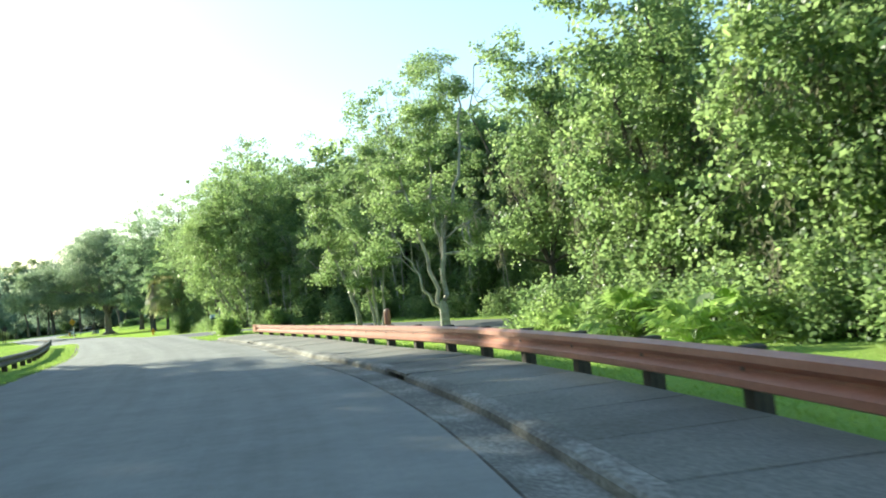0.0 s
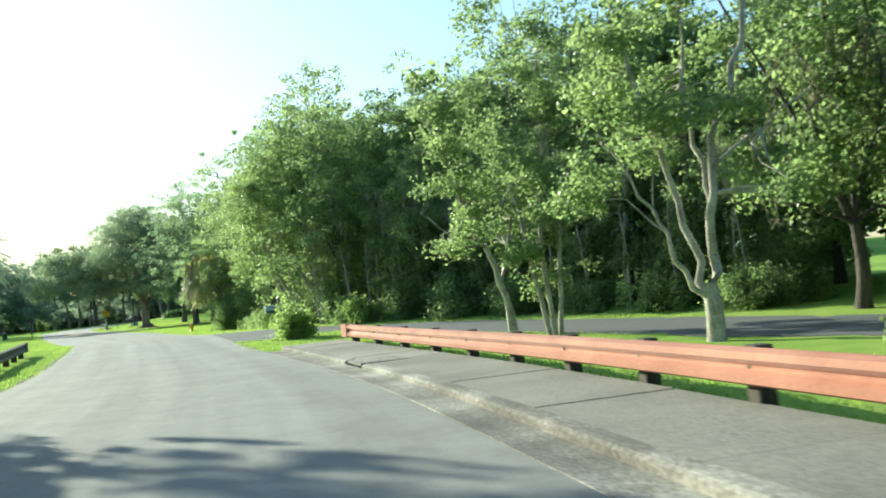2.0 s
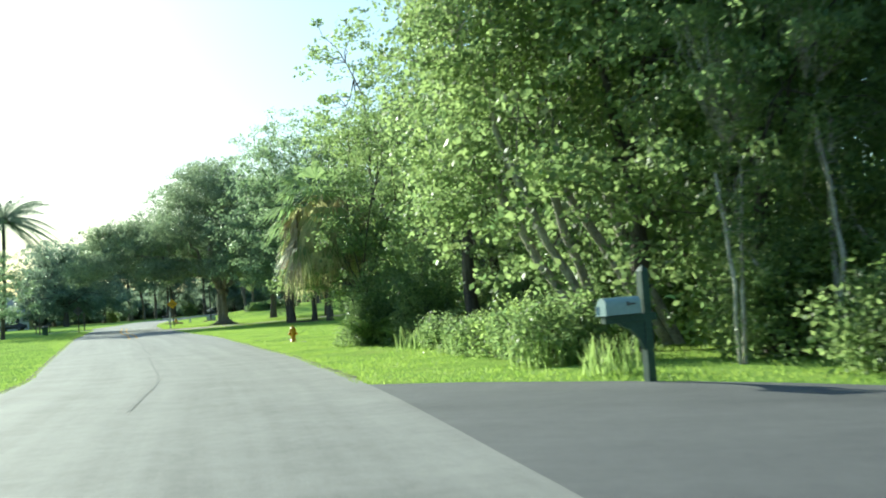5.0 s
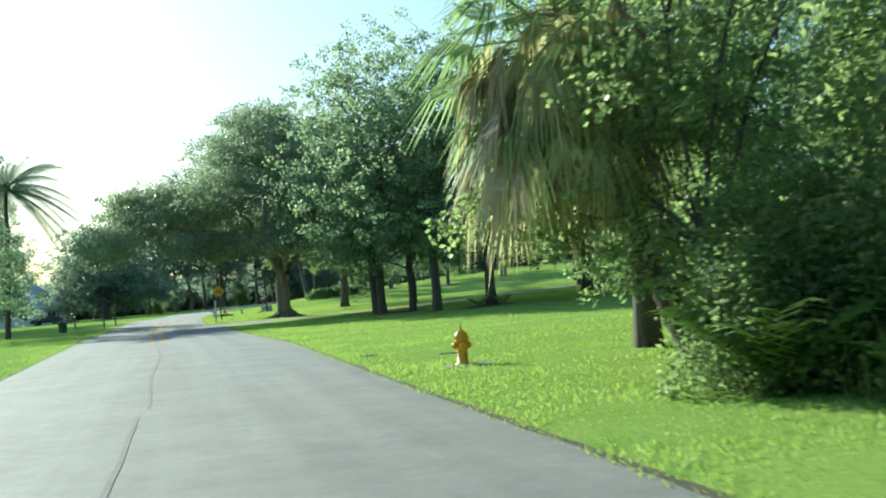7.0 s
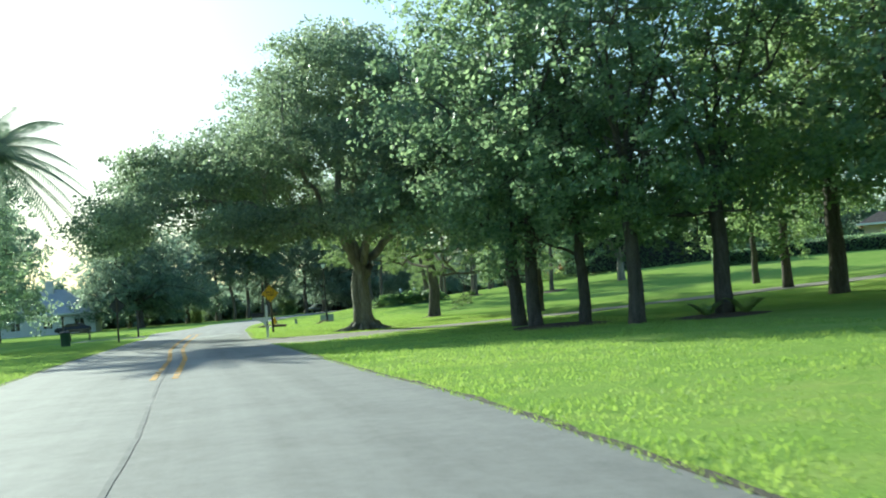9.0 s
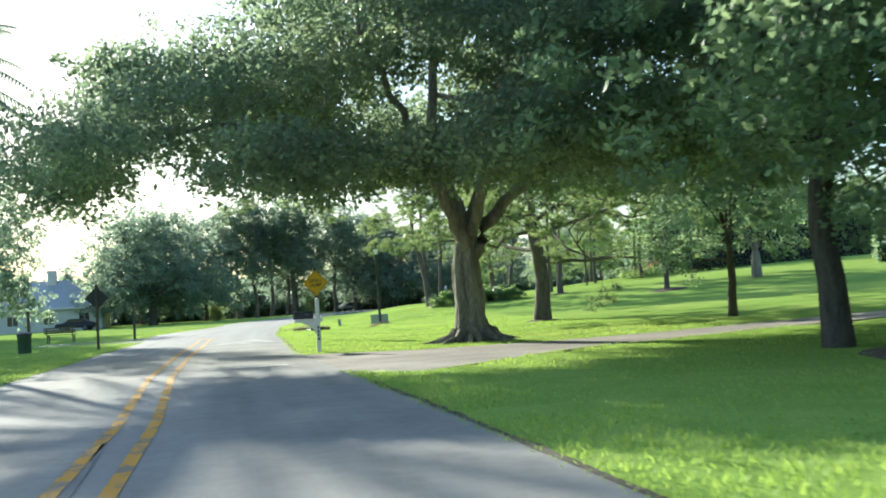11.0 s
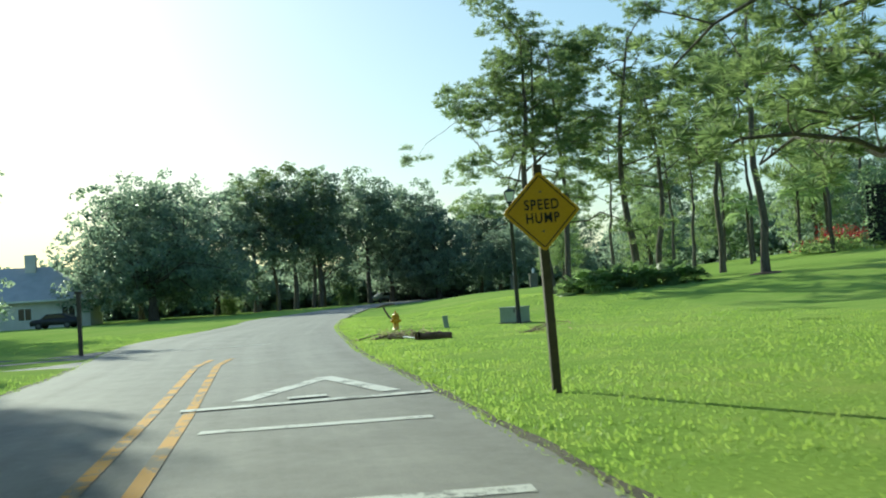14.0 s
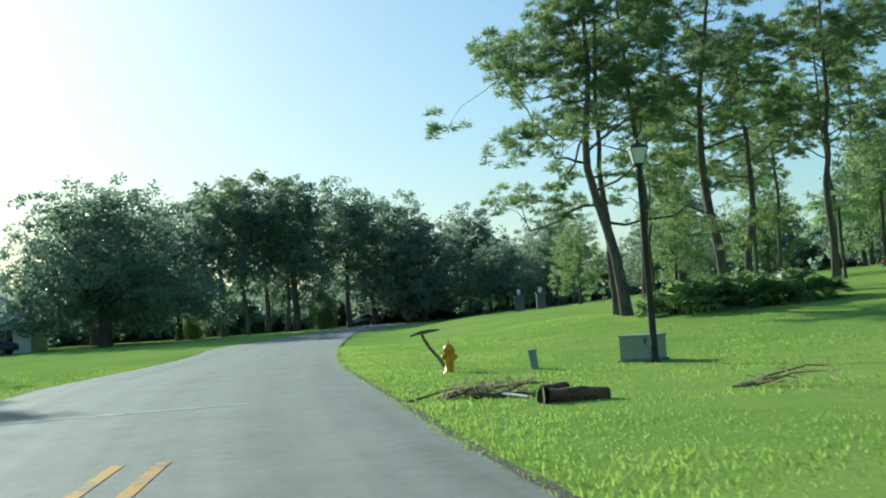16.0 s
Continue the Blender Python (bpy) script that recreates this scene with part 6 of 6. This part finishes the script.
def mailbox(at, turn, label, post_mat, box_mat, bars=True):
    root = thing("mailbox", at, turn, label, "mailbox")
    part("post", joined(box(0.105, 0.105, 1.68, (0, 0, -0.3), 0.006), lathe([(0.074, 0), (0.0, 0.07)], 4, (0, 0, 1.38), Matrix.Rotation(radians(45), 4, "Z"))), post_mat, root)
    part("arm", box(0.74, 0.09, 0.09, (-0.24, 0, 0.80), 0.006), post_mat, root)
    bm = bmesh.new()
    rim = [(-0.05, 0.80), (-0.40, 0.80), (-0.38, 0.77), (-0.24, 0.71), (-0.13, 0.61), (-0.07, 0.49), (-0.05, 0.46)]
    f1, f2 = [bm.verts.new((x, -0.03, z)) for x, z in rim], [bm.verts.new((x, 0.03, z)) for x, z in rim]
    for k in range(len(rim)):
        m = (k + 1) % len(rim)
        bm.faces.new((f1[k], f1[m], f2[m], f2[k]))
    bm.faces.new(f1[::-1]), bm.faces.new(f2)
    bmesh.ops.recalc_face_normals(bm, faces=bm.faces[:])
    part("bracket", bm, post_mat, root)
    # the arched box: straight sides and a half-round top
    sec = [(-0.085, 0)] + [(0.085 * math.cos(a_), 0.115 + 0.085 * math.sin(a_)) for a_ in np.linspace(math.pi, 0, 12)] + [(0.085, 0)]
    bm = bmesh.new()
    a1, a2 = [bm.verts.new((-0.62, y, 0.895 + z)) for y, z in sec], [bm.verts.new((-0.12, y, 0.895 + z)) for y, z in sec]
    for i in range(len(sec)):
        k = (i + 1) % len(sec)
        bm.faces.new((a1[i], a1[k], a2[k], a2[i]))
    bm.faces.new(a1[::-1]), bm.faces.new(a2)
    bmesh.ops.recalc_face_normals(bm, faces=bm.faces[:])
    bx = part("box", bm, box_mat, root)
    part("door_rim", joined(*[box(0.014, 0.19, 0.012, (-0.625, 0, 0.893)), box(0.014, 0.012, 0.12, (-0.625, 0.088, 0.893)), box(0.014, 0.012, 0.12, (-0.625, -0.088, 0.893))]), box_mat, bx)
    part("flag", joined(box(0.10, 0.006, 0.02, (-0.25, -0.092, 1.0)), box(0.03, 0.006, 0.05, (-0.31, -0.092, 0.99))), M["grey"], bx)
    if bars:
        for k in range(4):
            part("plate_bar", box(0.05, 0.004, 0.07, (0, -0.055, 0.62 - 0.1 * k)), M["black"], root)
    return root


mailbox((-50.62, 122.21, zl(-50.62, 122.21)), 28, "white wooden mailbox post with a black mailbox by the driveway", M["white"], M["black"])
mailbox((-12.4, 60.9, zl(-12.4, 60.9) - 0.1), 40, "pale green mailbox on a green post behind a bush", M["darkgreen"], M["teal"], False)

lamp = thing("street_lamp", (-60.02, 149.35, zl(-60.02, 149.35)), 20, "dark street lamp post with a frosted lantern on the lawn", "street lamp")
lamp.matrix_basis = pose(-60.02, 149.35, zl(-60.02, 149.35), 0, -0.6, 20)
part("post", lathe([(0.10, -0.3), (0.10, 0.06), (0.075, 0.10), (0.07, 0.5), (0.05, 3.7), (0.065, 3.72), (0.065, 3.77), (0.045, 3.79)], 14), M["black"], lamp, "", True)
part("holder", lathe([(0.045, 3.78), (0.09, 3.83), (0.11, 3.84), (0.11, 3.86)], 12), M["black"], lamp)
lan = part("lantern", lathe([(0.13, 3.86), (0.225, 4.16)], 4, (0, 0, 0), Matrix.Rotation(radians(45), 4, "Z")), M["lampglass"], lamp, "frosted glass lantern")
for a_ in range(4):
    r = radians(45 + 90 * a_)
    v, f = tubes([(np.array([[math.cos(r) * 0.134, math.sin(r) * 0.134, 3.86], [math.cos(r) * 0.23, math.sin(r) * 0.23, 4.16]]), [0.012, 0.012])], 5)
    raw("glazing_bar", v, f, M["black"], lan)
part("roof", lathe([(0.25, 4.155), (0.24, 4.18), (0.05, 4.27), (0.04, 4.30), (0.0, 4.31)], 4, (0, 0, 0), Matrix.Rotation(radians(45), 4, "Z")), M["black"], lamp)
part("finial", lathe([(0.02, 4.29), (0.032, 4.33), (0.012, 4.37), (0.0, 4.38)], 8), M["black"], lamp)

cab = thing("utility_cabinet", (-60.3, 149.95, zl(-60.3, 149.95)), -12, "pale green-grey utility cabinet behind the lamp post", "utility cabinet")
part("plinth", box(0.84, 0.70, 0.12, (0, 0, -0.06), 0.01), M["concrete"], cab)
part("body", box(0.76, 0.62, 0.44, (0, 0, 0.06), 0.012), M["greenbox"], cab)
lid = part("lid", box(0.80, 0.66, 0.045, (0, 0, 0.50), 0.012), M["greenbox"], cab)
part("hasp", box(0.05, 0.02, 0.12, (0.15, -0.32, 0.36), 0.004), M["grey"], cab)
ped = thing("utility_pedestal", (-62.3, 149.0, zl(-62.3, 149.0)), 15, "small leaning green utility box in the grass", "utility box")
ped.matrix_basis = pose(-62.3, 149.0, zl(-62.3, 149.0), 0, -6, 15)
part("body", box(0.16, 0.14, 0.42, (0, 0, -0.06), 0.012), M["greenbox"], ped)
part("cap", box(0.19, 0.17, 0.05, (0, 0, 0.35), 0.015), M["greenbox"], ped)

# ---- fallen wood on the lawn ----
def log(at, turn, L, r, label, taper=0.8):
    root = thing("log", at, turn, label, "log", "fallen logs")
    p = np.stack([np.linspace(-L / 2, L / 2, 9), 0.09 * L * np.sin(np.linspace(0, 3, 9)) + rng.normal(0, 0.015, 9), r * 0.7 + rng.normal(0, 0.012, 9)], 1)
    v, f = tubes([(p, np.linspace(r, r * taper, 9) * (1 + rng.normal(0, 0.12, 9)))], 11)
    raw("bark", v, f, M["palmbark"], root, True)
    for k, s in ((0, 1), (-1, taper)):
        part("cut_end", lathe([(0.0, -0.004), (r * 0.97 * s, -0.004), (r * 0.97 * s, 0.004), (0.0, 0.004)], 11, tuple(p[k]), Matrix.Rotation(radians(90), 4, "Y")), M["wood"], root, "pale cut end")
    return root


log(on(-60.35, 142.5, 0), 22, 0.85, 0.12, "thick dark palm log lying in the grass")
log(on(-60.9, 143.9, 0), 70, 0.55, 0.08, "short cut log beside a thicker one", 0.95)
log(on(-61.5, 143.3, 0), -10, 0.9, 0.06, "thin split log lying in the grass", 0.5)


def heap(at, turn, n, L, mat, label, name="branch_pile"):
    root = thing(name, at, turn, label, "branches")
    st = []
    for i in range(n):
        a_ = rng.normal(0.3, 0.55)
        c = rng.normal(0, 0.22, 2)
        d = np.array([math.cos(a_), math.sin(a_), rng.uniform(-0.05, 0.22)]) * L * rng.uniform(0.3, 0.6)
        p = bend(np.array([c[0], c[1], 0.03]) - d * 0.6, np.array([c[0], c[1], 0.08]) + d, 0.06, 0.12, 6)
        p[:, 2] = np.maximum(p[:, 2], 0.015)
        st.append((p, np.linspace(0.022, 0.006, 6)))
    v, f = tubes(st, 5)
    raw("twig", v, f, M["wood"], root)
    q = np.concatenate([cards(s[0][rng.integers(0, 6, 26)] + rng.normal(0, 0.07, (26, 3)), 0.16, 0.14, 0.4) for s in st])
    q[..., 2] = np.maximum(q[..., 2], 0.01)
    quads("dry_foliage", q, M[mat], root)
    return root


heap(on(-62.35, 143.7, 0), 20, 9, 0.9, "dead", "heap of dry brown palm fronds on the verge")
heap(on(-61.75, 144.2, 0), -30, 7, 0.8, "dead", "heap of dry brown palm fronds on the verge")
heap(on(-57.85, 143.6, 0), -45, 3, 1.5, "dead", "fallen grey branch lying in the grass")
wp = thing("pale_stick", on(-61.35, 143.2, 0.0), -38, "pale broken stick lying in the grass by the logs", "branch")
v, f = tubes([(np.array([[-0.32, 0, 0.06], [0.0, 0.02, 0.05], [0.34, 0, 0.04]]), [0.022, 0.022, 0.018])], 7)
raw("stick", v, f, M["white"], wp, True)
st = thing("bent_stalk", on(-64.75, 150.9, 0), 20, "bent dead palm stalk standing by the hydrant", "branch")
pts = np.array([[0.05, 0, -0.05], [-0.1, 0.02, 0.2], [-0.3, 0.05, 0.45], [-0.42, 0.06, 0.66], [-0.46, 0.06, 0.76]])
v, f = tubes([(pts, [0.04, 0.038, 0.034, 0.034, 0.03])], 7)
raw("stalk", v, f, M["wood"], st, True)
v, f = tubes([(np.array([[-0.72, 0.02, 0.74], [-0.5, 0.05, 0.80], [-0.25, 0.1, 0.83], [-0.05, 0.14, 0.84]]), [0.02, 0.045, 0.04, 0.015])], 7)
raw("crosspiece", v, f, M["wood"], st, True)
pad = thing("hydrant_pad", (-25.3, 83.45, zl(-25.3, 83.45) + 0.0), 25, "thin grey concrete pad set in the grass round the hydrant", "concrete pad")
part("slab", box(0.8, 0.6, 0.06, (0, 0, -0.052), 0.01), M["road"], pad)
for x, y in ((-28.2, 86.6), (-26.3, 85.8)):
    dc = thing("drain_cover", (x, y, zl(x, y) + 0.012), 25, "dark flat valve cover sunk in the grass", "valve cover", "valve covers")
    part("frame", joined(*[box(0.36, 0.03, 0.025, (0, s * 0.10, 0)) for s in (-1, 1)], *[box(0.03, 0.17, 0.025, (s * 0.165, 0, 0)) for s in (-1, 1)]), M["concrete"], dc)
    part("lid", box(0.30, 0.17, 0.016), M["mulch"], dc)
stub = thing("marker_post", (2.75, 25.4, zl(2.75, 25.4)), 15, "short terracotta pipe post behind the guard rail", "post")
part("shaft", lathe([(0.075, -0.2), (0.075, 0.84), (0.07, 0.89), (0.045, 0.93), (0.0, 0.94)], 14), M["terracotta"], stub, "", True)

bench = thing("park_bench", (-76.9, 143.9, zl(-76.9, 143.9)), 205, "dark slatted park bench on the lawn by the path", "bench")
for k in range(4):
    part("seat_slat", box(1.7, 0.085, 0.03, (0, -0.16 + 0.105 * k, 0.43), 0.006), M["wood"], bench)
for k in range(3):
    part("back_slat", box(1.7, 0.028, 0.085, (0, 0.27 + 0.03 * k, 0.53 + 0.12 * k), 0.006), M["wood"], bench)
for s in (-0.68, 0.68):
    fr = part("leg_frame", joined(box(0.05, 0.05, 0.47, (s, -0.15, -0.04)), box(0.05, 0.05, 0.47, (s, 0.22, -0.04)), box(0.05, 0.45, 0.04, (s, 0.03, 0.39)), box(0.05, 0.04, 0.44, (s, 0.32, 0.42))), M["black"], bench)
tb = thing("litter_bin", (-67.6, 130.6, zl(-67.6, 130.6)), 0, "dark grey litter bin standing in the grass", "litter bin")
part("body", lathe([(0.24, -0.02), (0.25, 0.02), (0.27, 0.68), (0.29, 0.70), (0.29, 0.74)], 18), M["darkgreen"], tb, "", True)
part("lid", lathe([(0.30, 0.74), (0.29, 0.79), (0.14, 0.85), (0.12, 0.86)], 18), M["black"], tb)


# ---- houses and the far road ----
def hip_house(name, at, turn, L, W_, eave, ridge, wall, roof, label, chimney=False):
    root = thing(name, at, turn, label, "house")
    wl = part("wall", joined(*[box(L, 0.25, eave + 1.2, (0, s * (W_ / 2 - 0.125), -1.2)) for s in (-1, 1)], *[box(0.25, W_ - 0.5, eave + 1.2, (s * (L / 2 - 0.125), 0, -1.2)) for s in (-1, 1)]), wall, root)
    o = 0.6
    bm = bmesh.new()
    b_ = [bm.verts.new(p) for p in ((-L / 2 - o, -W_ / 2 - o, eave), (L / 2 + o, -W_ / 2 - o, eave), (L / 2 + o, W_ / 2 + o, eave), (-L / 2 - o, W_ / 2 + o, eave))]
    e1, e2 = bm.verts.new((-L / 2 + W_ * 0.42, 0, ridge)), bm.verts.new((L / 2 - W_ * 0.42, 0, ridge))
    for fc in ((b_[0], b_[1], e2, e1), (b_[1], b_[2], e2), (b_[2], b_[3], e1, e2), (b_[3], b_[0], e1), (b_[3], b_[2], b_[1], b_[0])):
        bm.faces.new(fc)
    rf = part("roof", bm, roof, root)
    part("fascia", joined(*[box(L + 2 * o, 0.05, 0.2, (0, s * (W_ / 2 + o + 0.028), eave - 0.16)) for s in (-1, 1)], *[box(0.05, W_ + 2 * o, 0.2, (s * (L / 2 + o + 0.028), 0, eave - 0.16)) for s in (-1, 1)]), M["white"], rf)
    if chimney:
        part("chimney", box(1.1, 0.9, ridge - eave + 1.3, (L * 0.12, -0.6, eave), 0.02), wall, rf)
    for k in range(4):
        x = -L / 2 + L * (k + 0.5) / 4
        wd = part("window", joined(*[box(1.4, 0.06, 0.08, (x, -W_ / 2 - 0.035, z)) for z in (0.85, 2.1)], *[box(0.08, 0.06, 1.17, (x + s * 0.66, -W_ / 2 - 0.035, 0.93)) for s in (-1, 0, 1)]), M["white"], root)
        part("pane", box(1.24, 0.02, 1.17, (x, -W_ / 2 - 0.016, 0.93)), M["glass"], wd)
    return root


hip_house("house", (-131, 204.5, zl(-131, 204.5)), 32, 17, 11, 2.9, 6.6, M["wall"], M["roof"], "pale stucco house with a grey metal roof and chimney", True)
hip_house("house", (-9.5, 190, zl(-9.5, 190) - 0.5), -8, 20, 12, 2.7, 6.0, M["tan"], M["tile"], "tan stucco house with a brown tiled roof behind the hedge")
for x, y in ((-77.7, 214.0), (-75.9, 214.6)):
    gp = thing("gate_pillar", on(x, y), 20, "stone pillar with a finial beside a far drive", "pillar", "gate pillars")
    part("shaft", box(0.75, 0.75, 1.5, (0, 0, -0.2), 0.02), M["concrete"], gp)
    part("cap", box(0.9, 0.9, 0.12, (0, 0, 1.3), 0.03), M["concrete"], gp)
    part("finial", lathe([(0.16, 1.42), (0.1, 1.5), (0.17, 1.66), (0.12, 1.82), (0.04, 1.92), (0.0, 1.95)], 12), M["white"], gp, "", True)


def car(at, turn, paint, label):
    root = thing("parked_car", at, turn, label, "car")
    prof = [(-2.2, 0.35), (-2.2, 0.75), (-2.05, 0.9), (-1.2, 0.98), (-0.6, 1.42), (0.9, 1.45), (1.6, 1.05), (2.15, 0.95), (2.25, 0.6), (2.2, 0.35)]
    bm = bmesh.new()
    a1, a2 = [bm.verts.new((x, -0.87, z)) for x, z in prof], [bm.verts.new((x, 0.87, z)) for x, z in prof]
    for i in range(len(prof)):
        k = (i + 1) % len(prof)
        bm.faces.new((a1[i], a1[k], a2[k], a2[i]))
    bm.faces.new(a1[::-1]), bm.faces.new(a2)
    bmesh.ops.recalc_face_normals(bm, faces=bm.faces[:])
    bmesh.ops.bevel(bm, geom=bm.edges[:], offset=0.06, segments=2, affect="EDGES")
    part("body", bm, paint, root, "", True)
    for s in (-1, 1):
        bm = bmesh.new()
        vs = [bm.verts.new((x, s * 0.885, z)) for x, z in ((-1.0, 1.0), (-0.52, 1.34), (0.85, 1.36), (1.35, 1.05))]
        bm.faces.new(vs if s < 0 else vs[::-1])
        part("side_window", bm, M["glass"], root)
        for x in (-1.35, 1.4):
            w = part("wheel", lathe([(0.0, -0.1), (0.3, -0.1), (0.34, -0.06), (0.34, 0.06), (0.3, 0.1), (0.0, 0.1)], 18, (x, s * 0.82, 0.34), Matrix.Rotation(radians(90), 4, "X")), M["rubber"], root)
            part("rim", lathe([(0.0, 0), (0.2, 0.0), (0.2, 0.012), (0.0, 0.015)], 12, (x, s * 0.925, 0.34), Matrix.Rotation(radians(-90 * s), 4, "X")), M["grey"], w)
    return root


car(on(-106.5, 249, 0), 60, M["silver"], "silver car parked by the far trees")
car(on(-119, 197, 0), 20, M["black"], "dark car parked by the pale house")

# ---- grass blades on the verges ----
def blades(name, n, pick, size, label):
    p = pick(n)
    h = size * rng.uniform(0.6, 1.4, len(p)) * (0.9 + 0.2 * np.sin(p[:, 0] * 1.7 + np.sin(p[:, 1] * 1.3) * 2))
    a_ = rng.uniform(0, 6.28, len(p))
    side = np.stack([np.cos(a_), np.sin(a_), np.zeros(len(p))], 1) * (0.007 + 0.008 * rng.uniform(0, 1, len(p)))[:, None]
    base = np.stack([p[:, 0], p[:, 1], land(p[:, 0], p[:, 1]) + 0.0], 1)
    tilt = np.stack([rng.normal(0, 0.45, len(p)), rng.normal(0, 0.45, len(p)), np.ones(len(p))], 1) * h[:, None]
    q = np.stack([base - side, base + side, base + tilt * 0.96 + side * 0.25, base + tilt - side * 0.25], 1)
    return tagged(quads(name, q, M["blade"]), label, "grass", "", "stuff")


def clear(p):
    keep = np.ones(len(p), bool)
    for poly in SIDE:
        keep &= ~within(poly, p[:, 0], p[:, 1])
    keep &= ~((p[:, 1] < WALK_END + 0.2) & (p[:, 0] > xr(p[:, 1]) - 0.2) & ((p[:, 0] - xr(p[:, 1])) * 0.88 < 2.2))
    keep &= ~((np.abs(p[:, 1] - 140) < 4.5) & (p[:, 0] < xl(p[:, 1])))
    return p[keep]


def right_verge(n):
    y = rng.uniform(44, 168, n)
    d = rng.uniform(0, 1, n) ** 1.25 * 12 - 0.12
    return clear(np.stack([xr(y) + d / 0.88, y], 1))


def left_verge(n):
    y = rng.uniform(18, 160, n)
    d = rng.uniform(0, 1, n) ** 1.6 * 7 - 0.1
    return clear(np.stack([xl(y) - d / 0.88, y], 1))


def behind_rail(n):
    y = rng.uniform(4, 46, n)
    d = 2.15 + rng.uniform(0, 1, n) ** 1.3 * 5
    return clear(np.stack([xr(y) + d / 0.88, y], 1))


blades("grass", 230000, right_verge, 0.045, "short sunlit grass blades on the verge")
blades("grass", 50000, left_verge, 0.045, "short sunlit grass blades on the verge")
blades("grass", 30000, behind_rail, 0.05, "short sunlit grass blades behind the rail")
